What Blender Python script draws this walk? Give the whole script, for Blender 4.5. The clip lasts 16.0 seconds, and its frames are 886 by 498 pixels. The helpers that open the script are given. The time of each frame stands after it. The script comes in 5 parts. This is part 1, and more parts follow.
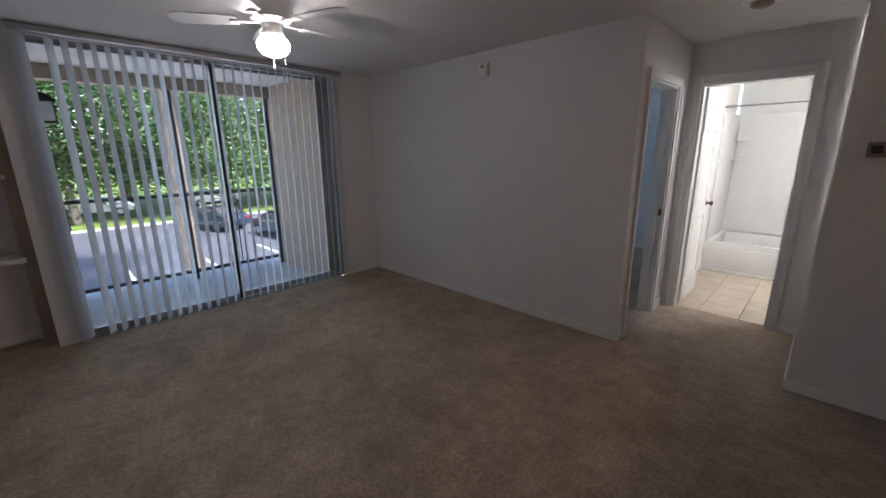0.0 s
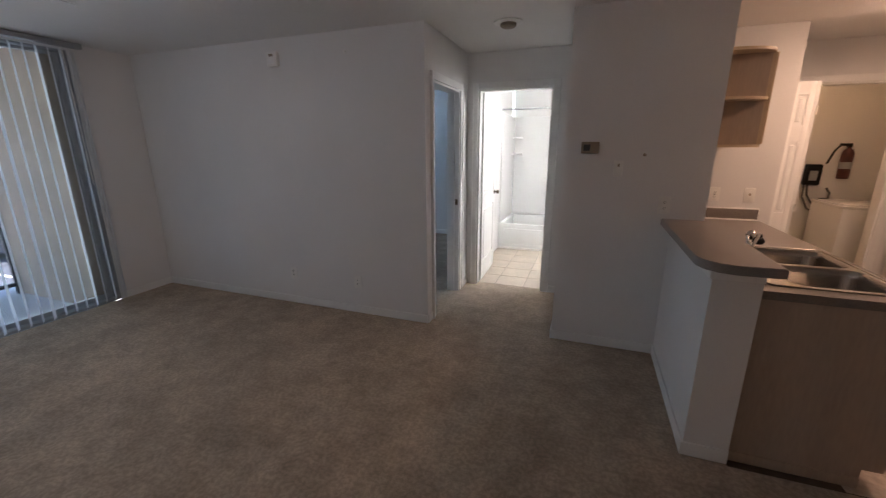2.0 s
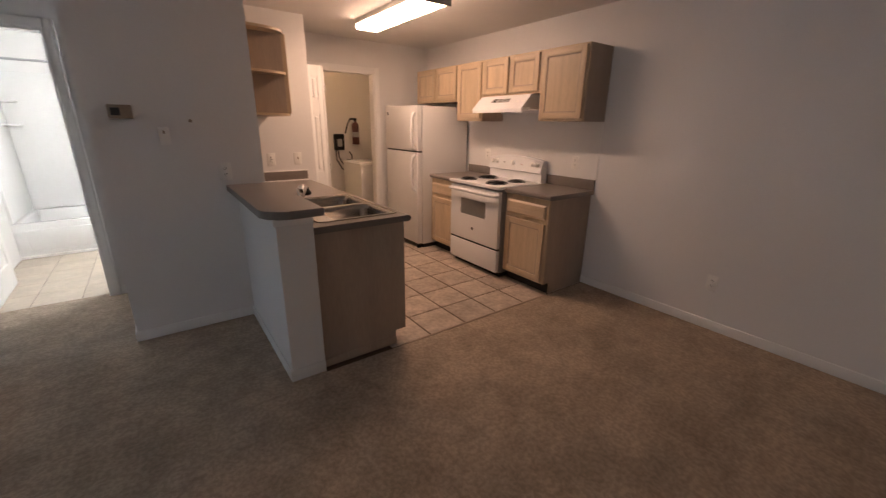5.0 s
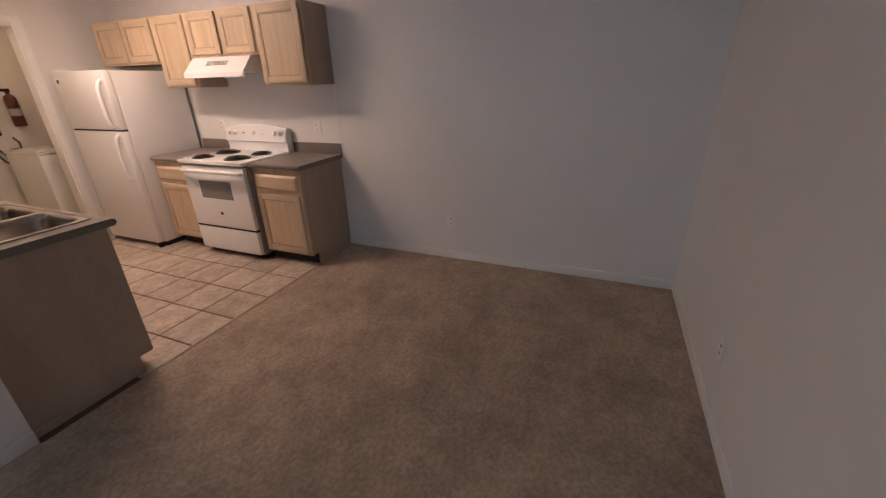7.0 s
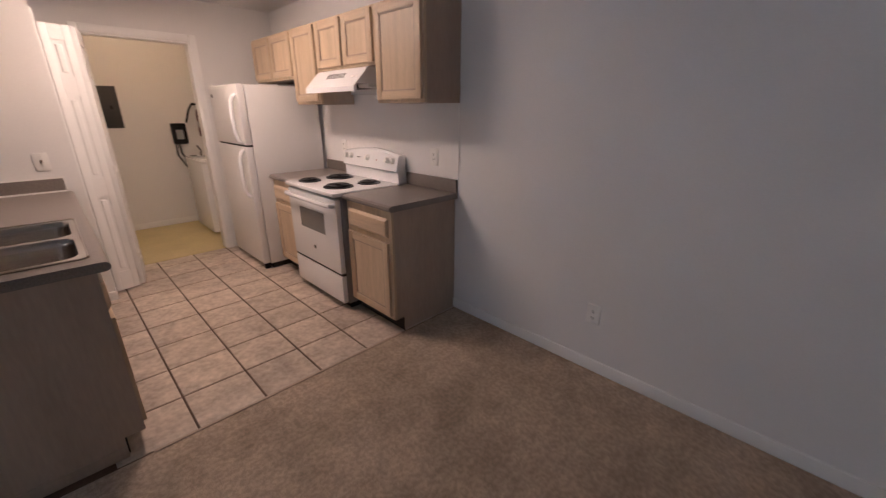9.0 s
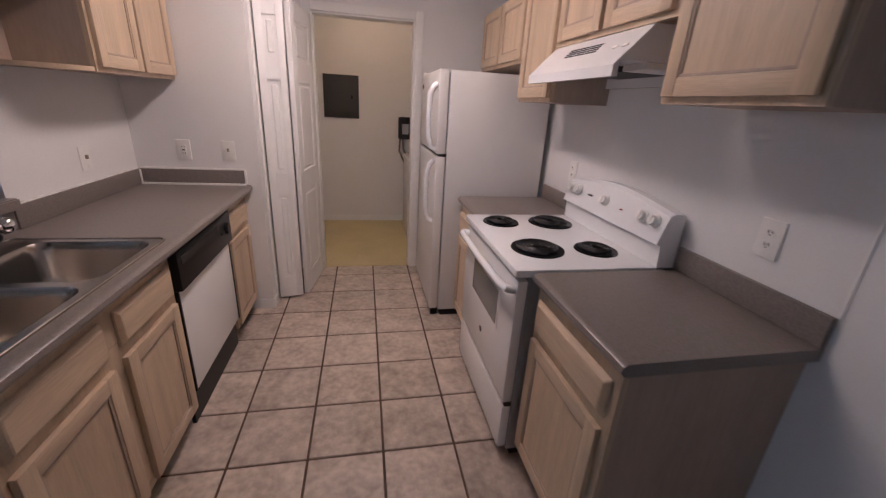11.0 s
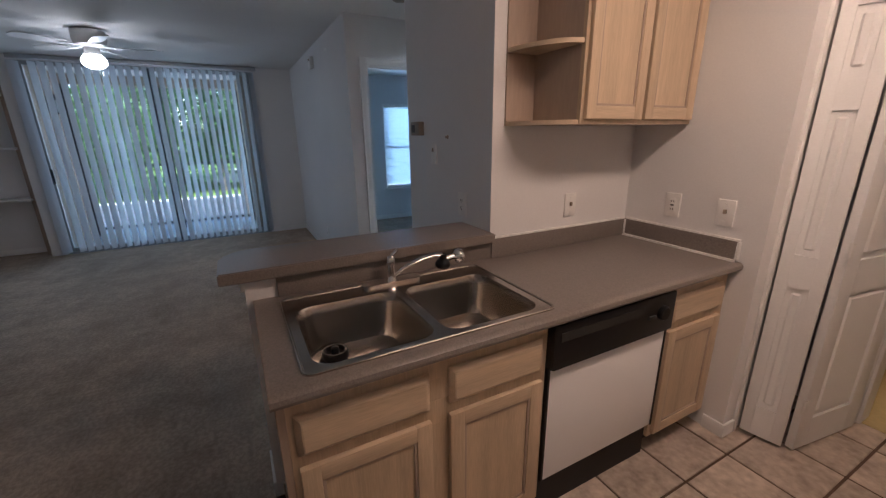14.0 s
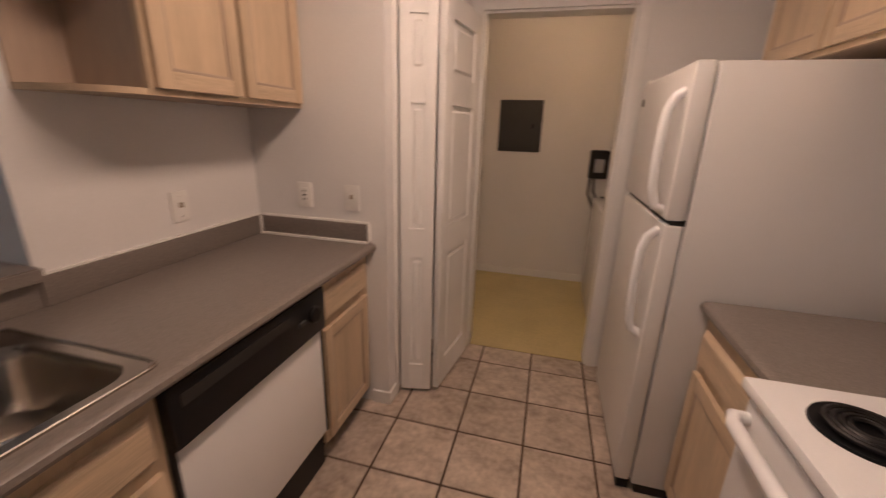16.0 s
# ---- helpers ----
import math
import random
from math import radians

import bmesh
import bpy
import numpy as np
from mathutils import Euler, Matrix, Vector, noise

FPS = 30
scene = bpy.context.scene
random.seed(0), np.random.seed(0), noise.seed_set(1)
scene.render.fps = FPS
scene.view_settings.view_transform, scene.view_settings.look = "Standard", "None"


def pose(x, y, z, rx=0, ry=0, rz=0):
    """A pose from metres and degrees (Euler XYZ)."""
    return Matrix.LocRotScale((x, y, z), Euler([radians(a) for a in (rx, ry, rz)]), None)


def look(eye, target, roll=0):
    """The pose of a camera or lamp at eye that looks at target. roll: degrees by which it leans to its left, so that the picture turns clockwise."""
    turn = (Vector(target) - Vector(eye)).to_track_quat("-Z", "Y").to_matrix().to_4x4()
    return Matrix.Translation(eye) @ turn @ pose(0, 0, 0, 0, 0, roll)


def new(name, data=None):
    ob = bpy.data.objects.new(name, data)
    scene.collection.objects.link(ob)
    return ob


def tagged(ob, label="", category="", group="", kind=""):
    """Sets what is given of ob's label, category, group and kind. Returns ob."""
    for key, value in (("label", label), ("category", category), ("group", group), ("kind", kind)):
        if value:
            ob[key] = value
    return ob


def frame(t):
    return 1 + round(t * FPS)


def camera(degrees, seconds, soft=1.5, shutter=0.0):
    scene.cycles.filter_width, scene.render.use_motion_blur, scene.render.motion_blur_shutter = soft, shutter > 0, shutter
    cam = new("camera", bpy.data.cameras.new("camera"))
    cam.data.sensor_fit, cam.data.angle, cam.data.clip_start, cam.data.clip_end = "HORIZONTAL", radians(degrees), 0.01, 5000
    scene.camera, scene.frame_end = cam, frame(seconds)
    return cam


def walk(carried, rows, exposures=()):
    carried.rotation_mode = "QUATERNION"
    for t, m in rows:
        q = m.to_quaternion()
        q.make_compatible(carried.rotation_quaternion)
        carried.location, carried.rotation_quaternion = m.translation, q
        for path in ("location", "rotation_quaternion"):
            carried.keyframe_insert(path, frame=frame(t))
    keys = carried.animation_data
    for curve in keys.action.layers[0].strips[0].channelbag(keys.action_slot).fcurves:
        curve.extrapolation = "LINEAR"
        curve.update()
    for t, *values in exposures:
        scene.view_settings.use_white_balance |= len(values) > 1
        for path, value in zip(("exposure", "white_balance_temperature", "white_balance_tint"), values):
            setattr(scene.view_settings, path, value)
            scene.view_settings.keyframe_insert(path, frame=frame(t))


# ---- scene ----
cam = camera(97.1, 16.0, soft=1.25, shutter=0.25)
PATH = [
    (0, (0.432, 0.221, 1.533), (-0.931, 1.604, 1.056), -0.5),
    (0.5, (0.422, 0.228, 1.553), (-0.795, 1.737, 1.059), -0.6),
    (1, (0.48, 0.255, 1.562), (-0.58, 1.874, 1.057), -0.6),
    (1.5, (0.543, 0.302, 1.545), (-0.326, 2.03, 1.039), -0.4),
    (2, (0.608, 0.336, 1.545), (-0.06, 2.151, 1.036), -0.2),
    (2.5, (0.681, 0.372, 1.54), (0.226, 2.253, 1.037), -0.4),
    (3, (0.756, 0.381, 1.548), (0.574, 2.307, 1.04), -0.8),
    (3.5, (0.801, 0.39, 1.539), (0.929, 2.32, 1.03), -0.8),
    (4, (0.81, 0.359, 1.534), (1.274, 2.233, 1.012), -0.8),
    (4.5, (0.788, 0.301, 1.505), (1.593, 2.045, 0.95), -0.3),
    (5, (0.716, 0.218, 1.482), (1.839, 1.757, 0.875), 0.8),
    (5.2, (0.696, 0.175, 1.461), (1.928, 1.618, 0.829), 0.7),
    (7.3, (0.96, 0.029, 1.546), (2.662, 0.708, 0.743), -1.6),
    (7.5, (1.043, 0.04, 1.545), (2.736, 0.755, 0.757), -2.2),
    (8, (1.307, 0.098, 1.502), (2.969, 0.9, 0.732), -2.4),
    (8.5, (1.634, 0.263, 1.489), (3.212, 1.253, 0.762), -0.8),
    (9, (1.945, 0.424, 1.478), (3.273, 1.762, 0.808), 0.1),
    (9.2, (2.074, 0.497, 1.463), (3.277, 1.963, 0.826), 0.9),
    (11.3, (2.767, 1.858, 1.485), (3.048, 3.717, 0.803), 2.9),
    (11.5, (2.742, 2.004, 1.464), (2.94, 3.882, 0.804), 2.5),
    (12, (2.725, 2.307, 1.469), (2.527, 4.203, 0.863), 0.7),
    (12.5, (2.82, 2.406, 1.486), (2.004, 4.14, 0.912), -1.1),
    (13, (2.903, 2.419, 1.515), (1.567, 3.796, 0.949), -0.6),
    (13.5, (2.892, 2.389, 1.501), (1.314, 3.481, 0.939), -0.4),
    (14, (2.888, 2.379, 1.5), (1.188, 3.268, 0.934), -0.7),
    (14.5, (2.893, 2.397, 1.494), (1.183, 3.23, 0.874), -0.7),
    (15, (2.91, 2.438, 1.477), (1.291, 3.414, 0.824), -0.5),
    (15.5, (2.898, 2.536, 1.468), (1.629, 3.941, 0.82), 1.1),
    (16, (2.801, 2.695, 1.462), (2.323, 4.545, 0.872), 1.7),
]
EXPOSURES = [(0, 2.1, 6600, 22), (1.0, 2.35, 6500, 22), (2.5, 2.45, 6500, 20), (3.5, 2.4, 6450, 19), (5, 2.6, 6550, 20), (7.5, 2.9, 5600, 15), (9, 2.8, 5400, 15), (11.5, 2.3, 4800, 14), (12.5, 2.1, 4850, 13), (14, 2.15, 5500, 14), (15, 2.2, 5750, 14), (15.6, 2.2, 6100, 14), (16, 2.2, 5900, 16)]
walk(cam, [(t, look(eye, target, roll)) for t, eye, target, roll in PATH], EXPOSURES)

# ---- sky, sun and lamp strengths ----
world = bpy.data.worlds.new("sky")
scene.world = world
world.use_nodes = True
sky = world.node_tree.nodes.new("ShaderNodeTexSky")
sky.sky_type, sky.sun_disc = "NISHITA", False
sky.ozone_density = 2.5
sky.sun_elevation, sky.sun_rotation = radians(52), radians(70)
background = world.node_tree.nodes["Background"]
background.inputs["Strength"].default_value = 0.15
world.node_tree.links.new(sky.outputs[0], background.inputs[0])
sun = new("sun", bpy.data.lights.new("sun", "SUN"))
sun.data.energy, sun.data.angle, sun.data.color = 4.0, radians(3), (1.0, 0.96, 0.91)
sun.matrix_basis = look((0, 0, 30), (0 - 18.0, -6.5, 30 - 24.5))

# area lamp added outside the bedroom window to strengthen the sky's light
day = bpy.data.lights.new("bedroom_window_daylight_fill", "AREA")
day.shape, day.size, day.size_y, day.energy, day.color = "RECTANGLE", 1.5, 1.36, 9, (0.45, 0.72, 1.0)
new("bedroom_window_daylight_fill", day).matrix_basis = pose(-4.06, 5.59, 1.28, 0, -90, 0)
# second added lamp, outside the patio door, lifting daylight on the far wall
patio_day = bpy.data.lights.new("patio_door_daylight_fill", "AREA")
patio_day.shape, patio_day.size, patio_day.size_y, patio_day.energy, patio_day.color = "RECTANGLE", 2.25, 2.4, 4.6, (0.70, 0.89, 1.0)
new("patio_door_daylight_fill", patio_day).matrix_basis = pose(-4.03, 1.52, 1.2, 0, -90, 0)
KITCHEN_LAMP, FAN_LAMP, BATH_LAMP, LAUNDRY_LAMP = 4.5, 5.8, 22.0, 4.6


# ---- materials ----
def material(name, colour, rough=0.6, metal=0.0, vary=0.12, scale=6.0, grain=60.0, bump=0.15, depth=0.002,
             stretch=(1, 1, 1), second=None, random_tone=0.0, coat=0.0):
    """A principled material with large patches, fine grain and relief."""
    m = bpy.data.materials.new(name)
    m.use_nodes = True
    t = m.node_tree
    n, l = t.nodes, t.links
    bsdf = n["Principled BSDF"]
    bsdf.inputs["Roughness"].default_value = rough
    bsdf.inputs["Metallic"].default_value = metal
    bsdf.inputs["Coat Weight"].default_value = coat
    co = n.new("ShaderNodeTexCoord")
    mp = n.new("ShaderNodeMapping")
    mp.inputs["Scale"].default_value = stretch
    if random_tone:
        which, shift = n.new("ShaderNodeObjectInfo"), n.new("ShaderNodeVectorMath")
        shift.operation = "MULTIPLY_ADD"
        l.new(which.outputs["Random"], shift.inputs[0])
        shift.inputs[1].default_value = (37.0, 19.0, 11.0)
        l.new(co.outputs["Object"], shift.inputs[2])
        l.new(shift.outputs[0], mp.inputs[0])
    else:
        l.new(co.outputs["Object"], mp.inputs[0])
    big, fine = n.new("ShaderNodeTexNoise"), n.new("ShaderNodeTexNoise")
    big.inputs["Scale"].default_value, fine.inputs["Scale"].default_value = scale, grain
    big.inputs["Detail"].default_value, fine.inputs["Detail"].default_value = 4, 3
    l.new(mp.outputs[0], big.inputs[0])
    l.new(mp.outputs[0], fine.inputs[0])
    mix = n.new("ShaderNodeMix")
    mix.data_type = "RGBA"
    dark = second or [c * (1 - 2.2 * vary) for c in colour]
    light = [min(1, c * (1 + vary)) for c in colour]
    mix.inputs[6].default_value, mix.inputs[7].default_value = (*dark, 1), (*light, 1)
    add = n.new("ShaderNodeMath")
    add.operation = "MULTIPLY_ADD"
    add.inputs[1].default_value = 0.4
    half = n.new("ShaderNodeMath")
    half.operation = "MULTIPLY"
    half.inputs[1].default_value = 0.62
    l.new(big.outputs[0], half.inputs[0])
    l.new(fine.outputs[0], add.inputs[0])
    l.new(half.outputs[0], add.inputs[2])
    ramp = n.new("ShaderNodeMapRange")
    ramp.inputs[1].default_value, ramp.inputs[2].default_value = 0.3, 0.7
    l.new(add.outputs[0], ramp.inputs[0])
    l.new(ramp.outputs[0], mix.inputs[0])
    colour_out = mix.outputs[2]
    if random_tone:
        info = n.new("ShaderNodeObjectInfo")
        tone = n.new("ShaderNodeMapRange")
        tone.inputs[3].default_value, tone.inputs[4].default_value = 1 - random_tone, 1 + random_tone
        l.new(info.outputs["Random"], tone.inputs[0])
        hsv = n.new("ShaderNodeHueSaturation")
        l.new(tone.outputs[0], hsv.inputs["Value"])
        l.new(colour_out, hsv.inputs["Color"])
        colour_out = hsv.outputs[0]
    l.new(colour_out, bsdf.inputs["Base Color"])
    if bump:
        b = n.new("ShaderNodeBump")
        b.inputs["Strength"].default_value, b.inputs["Distance"].default_value = bump, depth
        l.new(fine.outputs[0], b.inputs["Height"])
        l.new(b.outputs[0], bsdf.inputs["Normal"])
    return m


def glow(name, colour, strength):
    m = bpy.data.materials.new(name)
    m.use_nodes = True
    b = m.node_tree.nodes["Principled BSDF"]
    b.inputs["Base Color"].default_value = (*[0.8 * c for c in colour], 1)
    b.inputs["Emission Color"].default_value = (*colour, 1)
    b.inputs["Emission Strength"].default_value = strength
    return m


def thin(name, colour, amount, rough=0.5):
    """A thin sheet that lets part of the light through."""
    m = bpy.data.materials.new(name)
    m.use_nodes = True
    t = m.node_tree
    b = t.nodes["Principled BSDF"]
    b.inputs["Base Color"].default_value, b.inputs["Roughness"].default_value = (*colour, 1), rough
    tr, mx = t.nodes.new("ShaderNodeBsdfTranslucent"), t.nodes.new("ShaderNodeMixShader")
    tr.inputs[0].default_value = (*colour, 1)
    mx.inputs[0].default_value = amount
    t.links.new(b.outputs[0], mx.inputs[1])
    t.links.new(tr.outputs[0], mx.inputs[2])
    t.links.new(mx.outputs[0], t.nodes["Material Output"].inputs[0])
    return m


def glass_material():
    m = bpy.data.materials.new("window_glass")
    m.use_nodes = True
    t = m.node_tree
    clear, shine, mx, fr = (t.nodes.new(k) for k in ("ShaderNodeBsdfTransparent", "ShaderNodeBsdfGlossy", "ShaderNodeMixShader", "ShaderNodeFresnel"))
    clear.inputs[0].default_value = (0.93, 0.95, 0.95, 1)
    shine.inputs["Roughness"].default_value = 0.02
    t.links.new(fr.outputs[0], mx.inputs[0])
    t.links.new(clear.outputs[0], mx.inputs[1])
    t.links.new(shine.outputs[0], mx.inputs[2])
    t.links.new(mx.outputs[0], t.nodes["Material Output"].inputs[0])
    return m


def carpet_material():
    """Cut pile: fine tufts, brushed patches and broad traffic stains."""
    m = material("carpet", (0.61, 0.485, 0.37), 0.95, vary=0.10, scale=11, grain=190, bump=1.0, depth=0.006)
    n, l = m.node_tree.nodes, m.node_tree.links
    bsdf = n["Principled BSDF"]
    base = bsdf.inputs["Base Color"].links[0].from_socket
    co = n.new("ShaderNodeTexCoord")
    out = base
    for scale, low, a, b, detail in ((0.9, 0.80, 0.36, 0.62, 6), (3.4, 0.80, 0.40, 0.58, 8), (45.0, 0.76, 0.40, 0.60, 2)):
        stain, ramp, mix = n.new("ShaderNodeTexNoise"), n.new("ShaderNodeMapRange"), n.new("ShaderNodeMix")
        stain.inputs["Scale"].default_value, stain.inputs["Detail"].default_value, stain.inputs["Roughness"].default_value = scale, detail, 0.65
        ramp.inputs[1].default_value, ramp.inputs[2].default_value, ramp.inputs[3].default_value = a, b, low
        mix.data_type, mix.blend_type = "RGBA", "MULTIPLY"
        mix.inputs[0].default_value = 1.0
        l.new(co.outputs["Object"], stain.inputs[0])
        l.new(stain.outputs[0], ramp.inputs[0])
        l.new(out, mix.inputs[6])
        l.new(ramp.outputs[0], mix.inputs[7])
        out = mix.outputs[2]
    l.new(out, bsdf.inputs["Base Color"])
    return m


PAINT = material("wall_paint", (0.80, 0.79, 0.78), 0.58, vary=0.03, scale=1.2, grain=140, bump=0.35, depth=0.0015)
CEILING = material("ceiling_paint", (0.80, 0.79, 0.77), 0.85, vary=0.03, scale=1.5, grain=90, bump=0.5, depth=0.003)
TRIM = material("trim_paint", (0.86, 0.855, 0.84), 0.4, vary=0.03, scale=3, grain=120, bump=0.06, depth=0.0006)
CARPET = carpet_material()
TILE = material("floor_tile", (0.56, 0.475, 0.40), 0.36, vary=0.15, scale=7.5, grain=30, bump=0.10, second=(0.31, 0.25, 0.20), random_tone=0.12)
GROUT = material("grout", (0.11, 0.072, 0.05), 0.9, vary=0.2, scale=9, grain=120)
BATH_TILE = material("bath_tile", (0.55, 0.47, 0.38), 0.4, vary=0.1, scale=5, grain=30, bump=0.1, random_tone=0.05)
VINYL = material("vinyl_floor", (0.60, 0.50, 0.24), 0.45, vary=0.08, scale=3, grain=40)
OAK = material("pickled_oak_upright", (0.60, 0.465, 0.315), 0.42, vary=0.12, scale=3.0, grain=38, bump=0.25, depth=0.0008, stretch=(7, 7, 0.5), random_tone=0.05)
OAK_ACROSS = material("pickled_oak_across", (0.61, 0.475, 0.325), 0.42, vary=0.12, scale=3.0, grain=38, bump=0.25, depth=0.0008, stretch=(0.5, 7, 7), random_tone=0.05)
OAK_SIDE = material("cabinet_side", (0.44, 0.345, 0.27), 0.6, vary=0.08, scale=2.0, grain=25, bump=0.1, stretch=(3, 3, 0.5))
LAMINATE = material("grey_laminate", (0.225, 0.195, 0.175), 0.31, vary=0.15, scale=160, grain=330, bump=0.1, depth=0.0005)
CAULK = material("caulk", (0.86, 0.84, 0.81), 0.6, vary=0.08, scale=20)
ENAMEL = material("white_enamel", (0.86, 0.865, 0.88), 0.22, vary=0.015, scale=4, grain=200, bump=0.03, coat=0.3)
STOVE_SIDE = material("grey_stove_side", (0.30, 0.30, 0.31), 0.45, vary=0.04, scale=5)
FRIDGE_SKIN = material("white_textured_steel", (0.76, 0.75, 0.74), 0.36, vary=0.02, scale=3, grain=420, bump=0.3, depth=0.001)
WHITE_PLASTIC = material("white_plastic", (0.85, 0.84, 0.81), 0.4, vary=0.04, scale=12, grain=80, bump=0.05)
TAN_PLASTIC = material("tan_plastic", (0.30, 0.24, 0.18), 0.5, vary=0.08)
BLACK = material("black_plastic", (0.011, 0.011, 0.012), 0.36, vary=0.1, scale=8, bump=0.1)
BLACK.node_tree.nodes["Principled BSDF"].inputs["Specular IOR Level"].default_value = 0.2
# near-black base that paints in the shade of gaps, slots and recesses
DARK = material("dark_gap_shade", (0.02, 0.018, 0.016), 0.8)
DARK_GLASS = material("oven_glass", (0.10, 0.10, 0.10), 0.08, vary=0.02, bump=0)
OVEN_GLASS = material("grey_oven_glass", (0.25, 0.25, 0.25), 0.15, vary=0.03, bump=0)
COIL = material("burner_coil", (0.035, 0.033, 0.033), 0.45, metal=0.6, vary=0.2, scale=15)
STEEL = material("brushed_steel", (0.47, 0.435, 0.395), 0.23, metal=1.0, vary=0.05, scale=4, grain=90, bump=0.12, depth=0.0006, stretch=(1, 9, 1))
CHROME = material("chrome", (0.82, 0.82, 0.82), 0.07, metal=1.0, vary=0.02, bump=0)
BRASS = material("aged_brass", (0.13, 0.10, 0.065), 0.35, metal=1.0, vary=0.1)
BRONZE = material("bronze_aluminium", (0.06, 0.062, 0.07), 0.45, metal=0.4, vary=0.06)
ALUMINIUM = material("grey_aluminium", (0.42, 0.43, 0.44), 0.4, metal=0.7, vary=0.05)
VANE = thin("blind_vane", (0.80, 0.82, 0.85), 0.48)
SLAT = thin("mini_blind_slat", (0.86, 0.88, 0.90), 0.72)
GLASS = glass_material()
FAN_WHITE = material("fan_white", (0.74, 0.74, 0.73), 0.4, vary=0.03)
TUB = material("white_acrylic", (0.80, 0.80, 0.79), 0.2, vary=0.02, scale=2, bump=0.02)
GREY_PANEL = material("grey_metal_panel", (0.045, 0.044, 0.044), 0.6, vary=0.08)
RUBBER = material("grey_hose", (0.12, 0.115, 0.11), 0.6)
STUCCO = material("stucco", (0.44, 0.35, 0.275), 0.9, vary=0.1, scale=3, grain=70, bump=0.8, depth=0.006)
SLAB = material("balcony_concrete", (0.52, 0.54, 0.56), 0.8, vary=0.1, scale=2, grain=50, bump=0.3)
ASPHALT = material("asphalt", (0.085, 0.095, 0.115), 0.6, vary=0.2, scale=0.4, grain=30, bump=0.4)
CONCRETE = material("concrete", (0.42, 0.42, 0.42), 0.85, vary=0.1, scale=0.5, grain=20, bump=0.2)
GRASS = material("grass", (0.12, 0.20, 0.035), 0.9, vary=0.25, scale=0.6, grain=15, bump=0.8, depth=0.05)
BARK = material("bark", (0.15, 0.128, 0.11), 0.95, vary=0.25, scale=3, grain=14, bump=0.9, depth=0.04, stretch=(1, 1, 0.25))
LEAF = thin("leaf", (0.08, 0.16, 0.06), 0.4, 0.5)
LEAF_LIGHT = thin("leaf_light", (0.12, 0.21, 0.08), 0.4, 0.5)
CAR_PAINT = material("dark_car_paint", (0.02, 0.03, 0.05), 0.2, vary=0.05, coat=0.8, bump=0)
CAR_PALE = material("pale_car_paint", (0.6, 0.61, 0.62), 0.25, vary=0.03, coat=0.8, bump=0)
TYRE = material("tyre", (0.02, 0.02, 0.02), 0.9)
TAIL = material("tail_light_red", (0.4, 0.02, 0.02), 0.2, bump=0)
LANTERN_GLASS = material("frosted_lantern_glass", (0.7, 0.72, 0.75), 0.5)


# ---- mesh helpers ----
def box(bm, x0, y0, z0, x1, y1, z1, bevel=0.0, seg=2):
    """A box between two corners, with rounded edges if asked."""
    m = Matrix.LocRotScale(((x0 + x1) / 2, (y0 + y1) / 2, (z0 + z1) / 2), None, (abs(x1 - x0), abs(y1 - y0), abs(z1 - z0)))
    made = bmesh.ops.create_cube(bm, size=1, matrix=m)["verts"]
    if bevel:
        edges = list({e for v in made for e in v.link_edges})
        bmesh.ops.bevel(bm, geom=edges, offset=bevel, segments=seg, profile=0.6, affect="EDGES")
    return bm


def boxes(*rows, bevel=0.0):
    bm = bmesh.new()
    for r in rows:
        box(bm, *r, bevel=bevel)
    return bm


def rod(bm, a, b, r0, r1=None, seg=16):
    """A round bar from a to b."""
    a, b = Vector(a), Vector(b)
    m = Matrix.Translation((a + b) / 2) @ (b - a).to_track_quat("Z", "Y").to_matrix().to_4x4()
    bmesh.ops.create_cone(bm, cap_ends=True, segments=seg, radius1=r0, radius2=r0 if r1 is None else r1, depth=(b - a).length, matrix=m)
    return bm


def lathe(bm, profile, seg=32, centre=(0, 0, 0), matrix=None):
    """Spins rows of (radius, height) about an upright axis."""
    rings = []
    for r, z in profile:
        ring = []
        for i in range(seg):
            a = 2 * math.pi * i / seg
            v = Vector((r * math.cos(a), r * math.sin(a), z))
            v = (matrix @ v) if matrix else v + Vector(centre)
            ring.append(bm.verts.new(v))
        rings.append(ring)
    for p, q in zip(rings, rings[1:]):
        for i in range(seg):
            j = (i + 1) % seg
            bm.faces.new((p[i], p[j], q[j], q[i]))
    for ring, flip in ((rings[0], True), (rings[-1], False)):
        bm.faces.new(ring[::-1] if flip else ring)
    return bm


def tube(bm, points, r, seg=10):
    """A bent pipe along points."""
    pts = [Vector(p) for p in points]
    rings = []
    side = None
    for i, p in enumerate(pts):
        d = (pts[min(i + 1, len(pts) - 1)] - pts[max(i - 1, 0)]).normalized()
        if side is None:
            side = d.orthogonal().normalized()
        side = (side - d * side.dot(d)).normalized()
        up = d.cross(side)
        rings.append([bm.verts.new(p + r * (math.cos(2 * math.pi * k / seg) * side + math.sin(2 * math.pi * k / seg) * up)) for k in range(seg)])
    for a, b in zip(rings, rings[1:]):
        for k in range(seg):
            j = (k + 1) % seg
            bm.faces.new((a[k], a[j], b[j], b[k]))
    bm.faces.new(rings[0][::-1])
    bm.faces.new(rings[-1])
    return bm


def prism(bm, outline, z0, z1):
    """An upright prism on a plan outline."""
    low = [bm.verts.new((x, y, z0)) for x, y in outline]
    high = [bm.verts.new((x, y, z1)) for x, y in outline]
    bm.faces.new(low[::-1])
    bm.faces.new(high)
    for i in range(len(low)):
        j = (i + 1) % len(low)
        bm.faces.new((low[i], low[j], high[j], high[i]))
    return bm


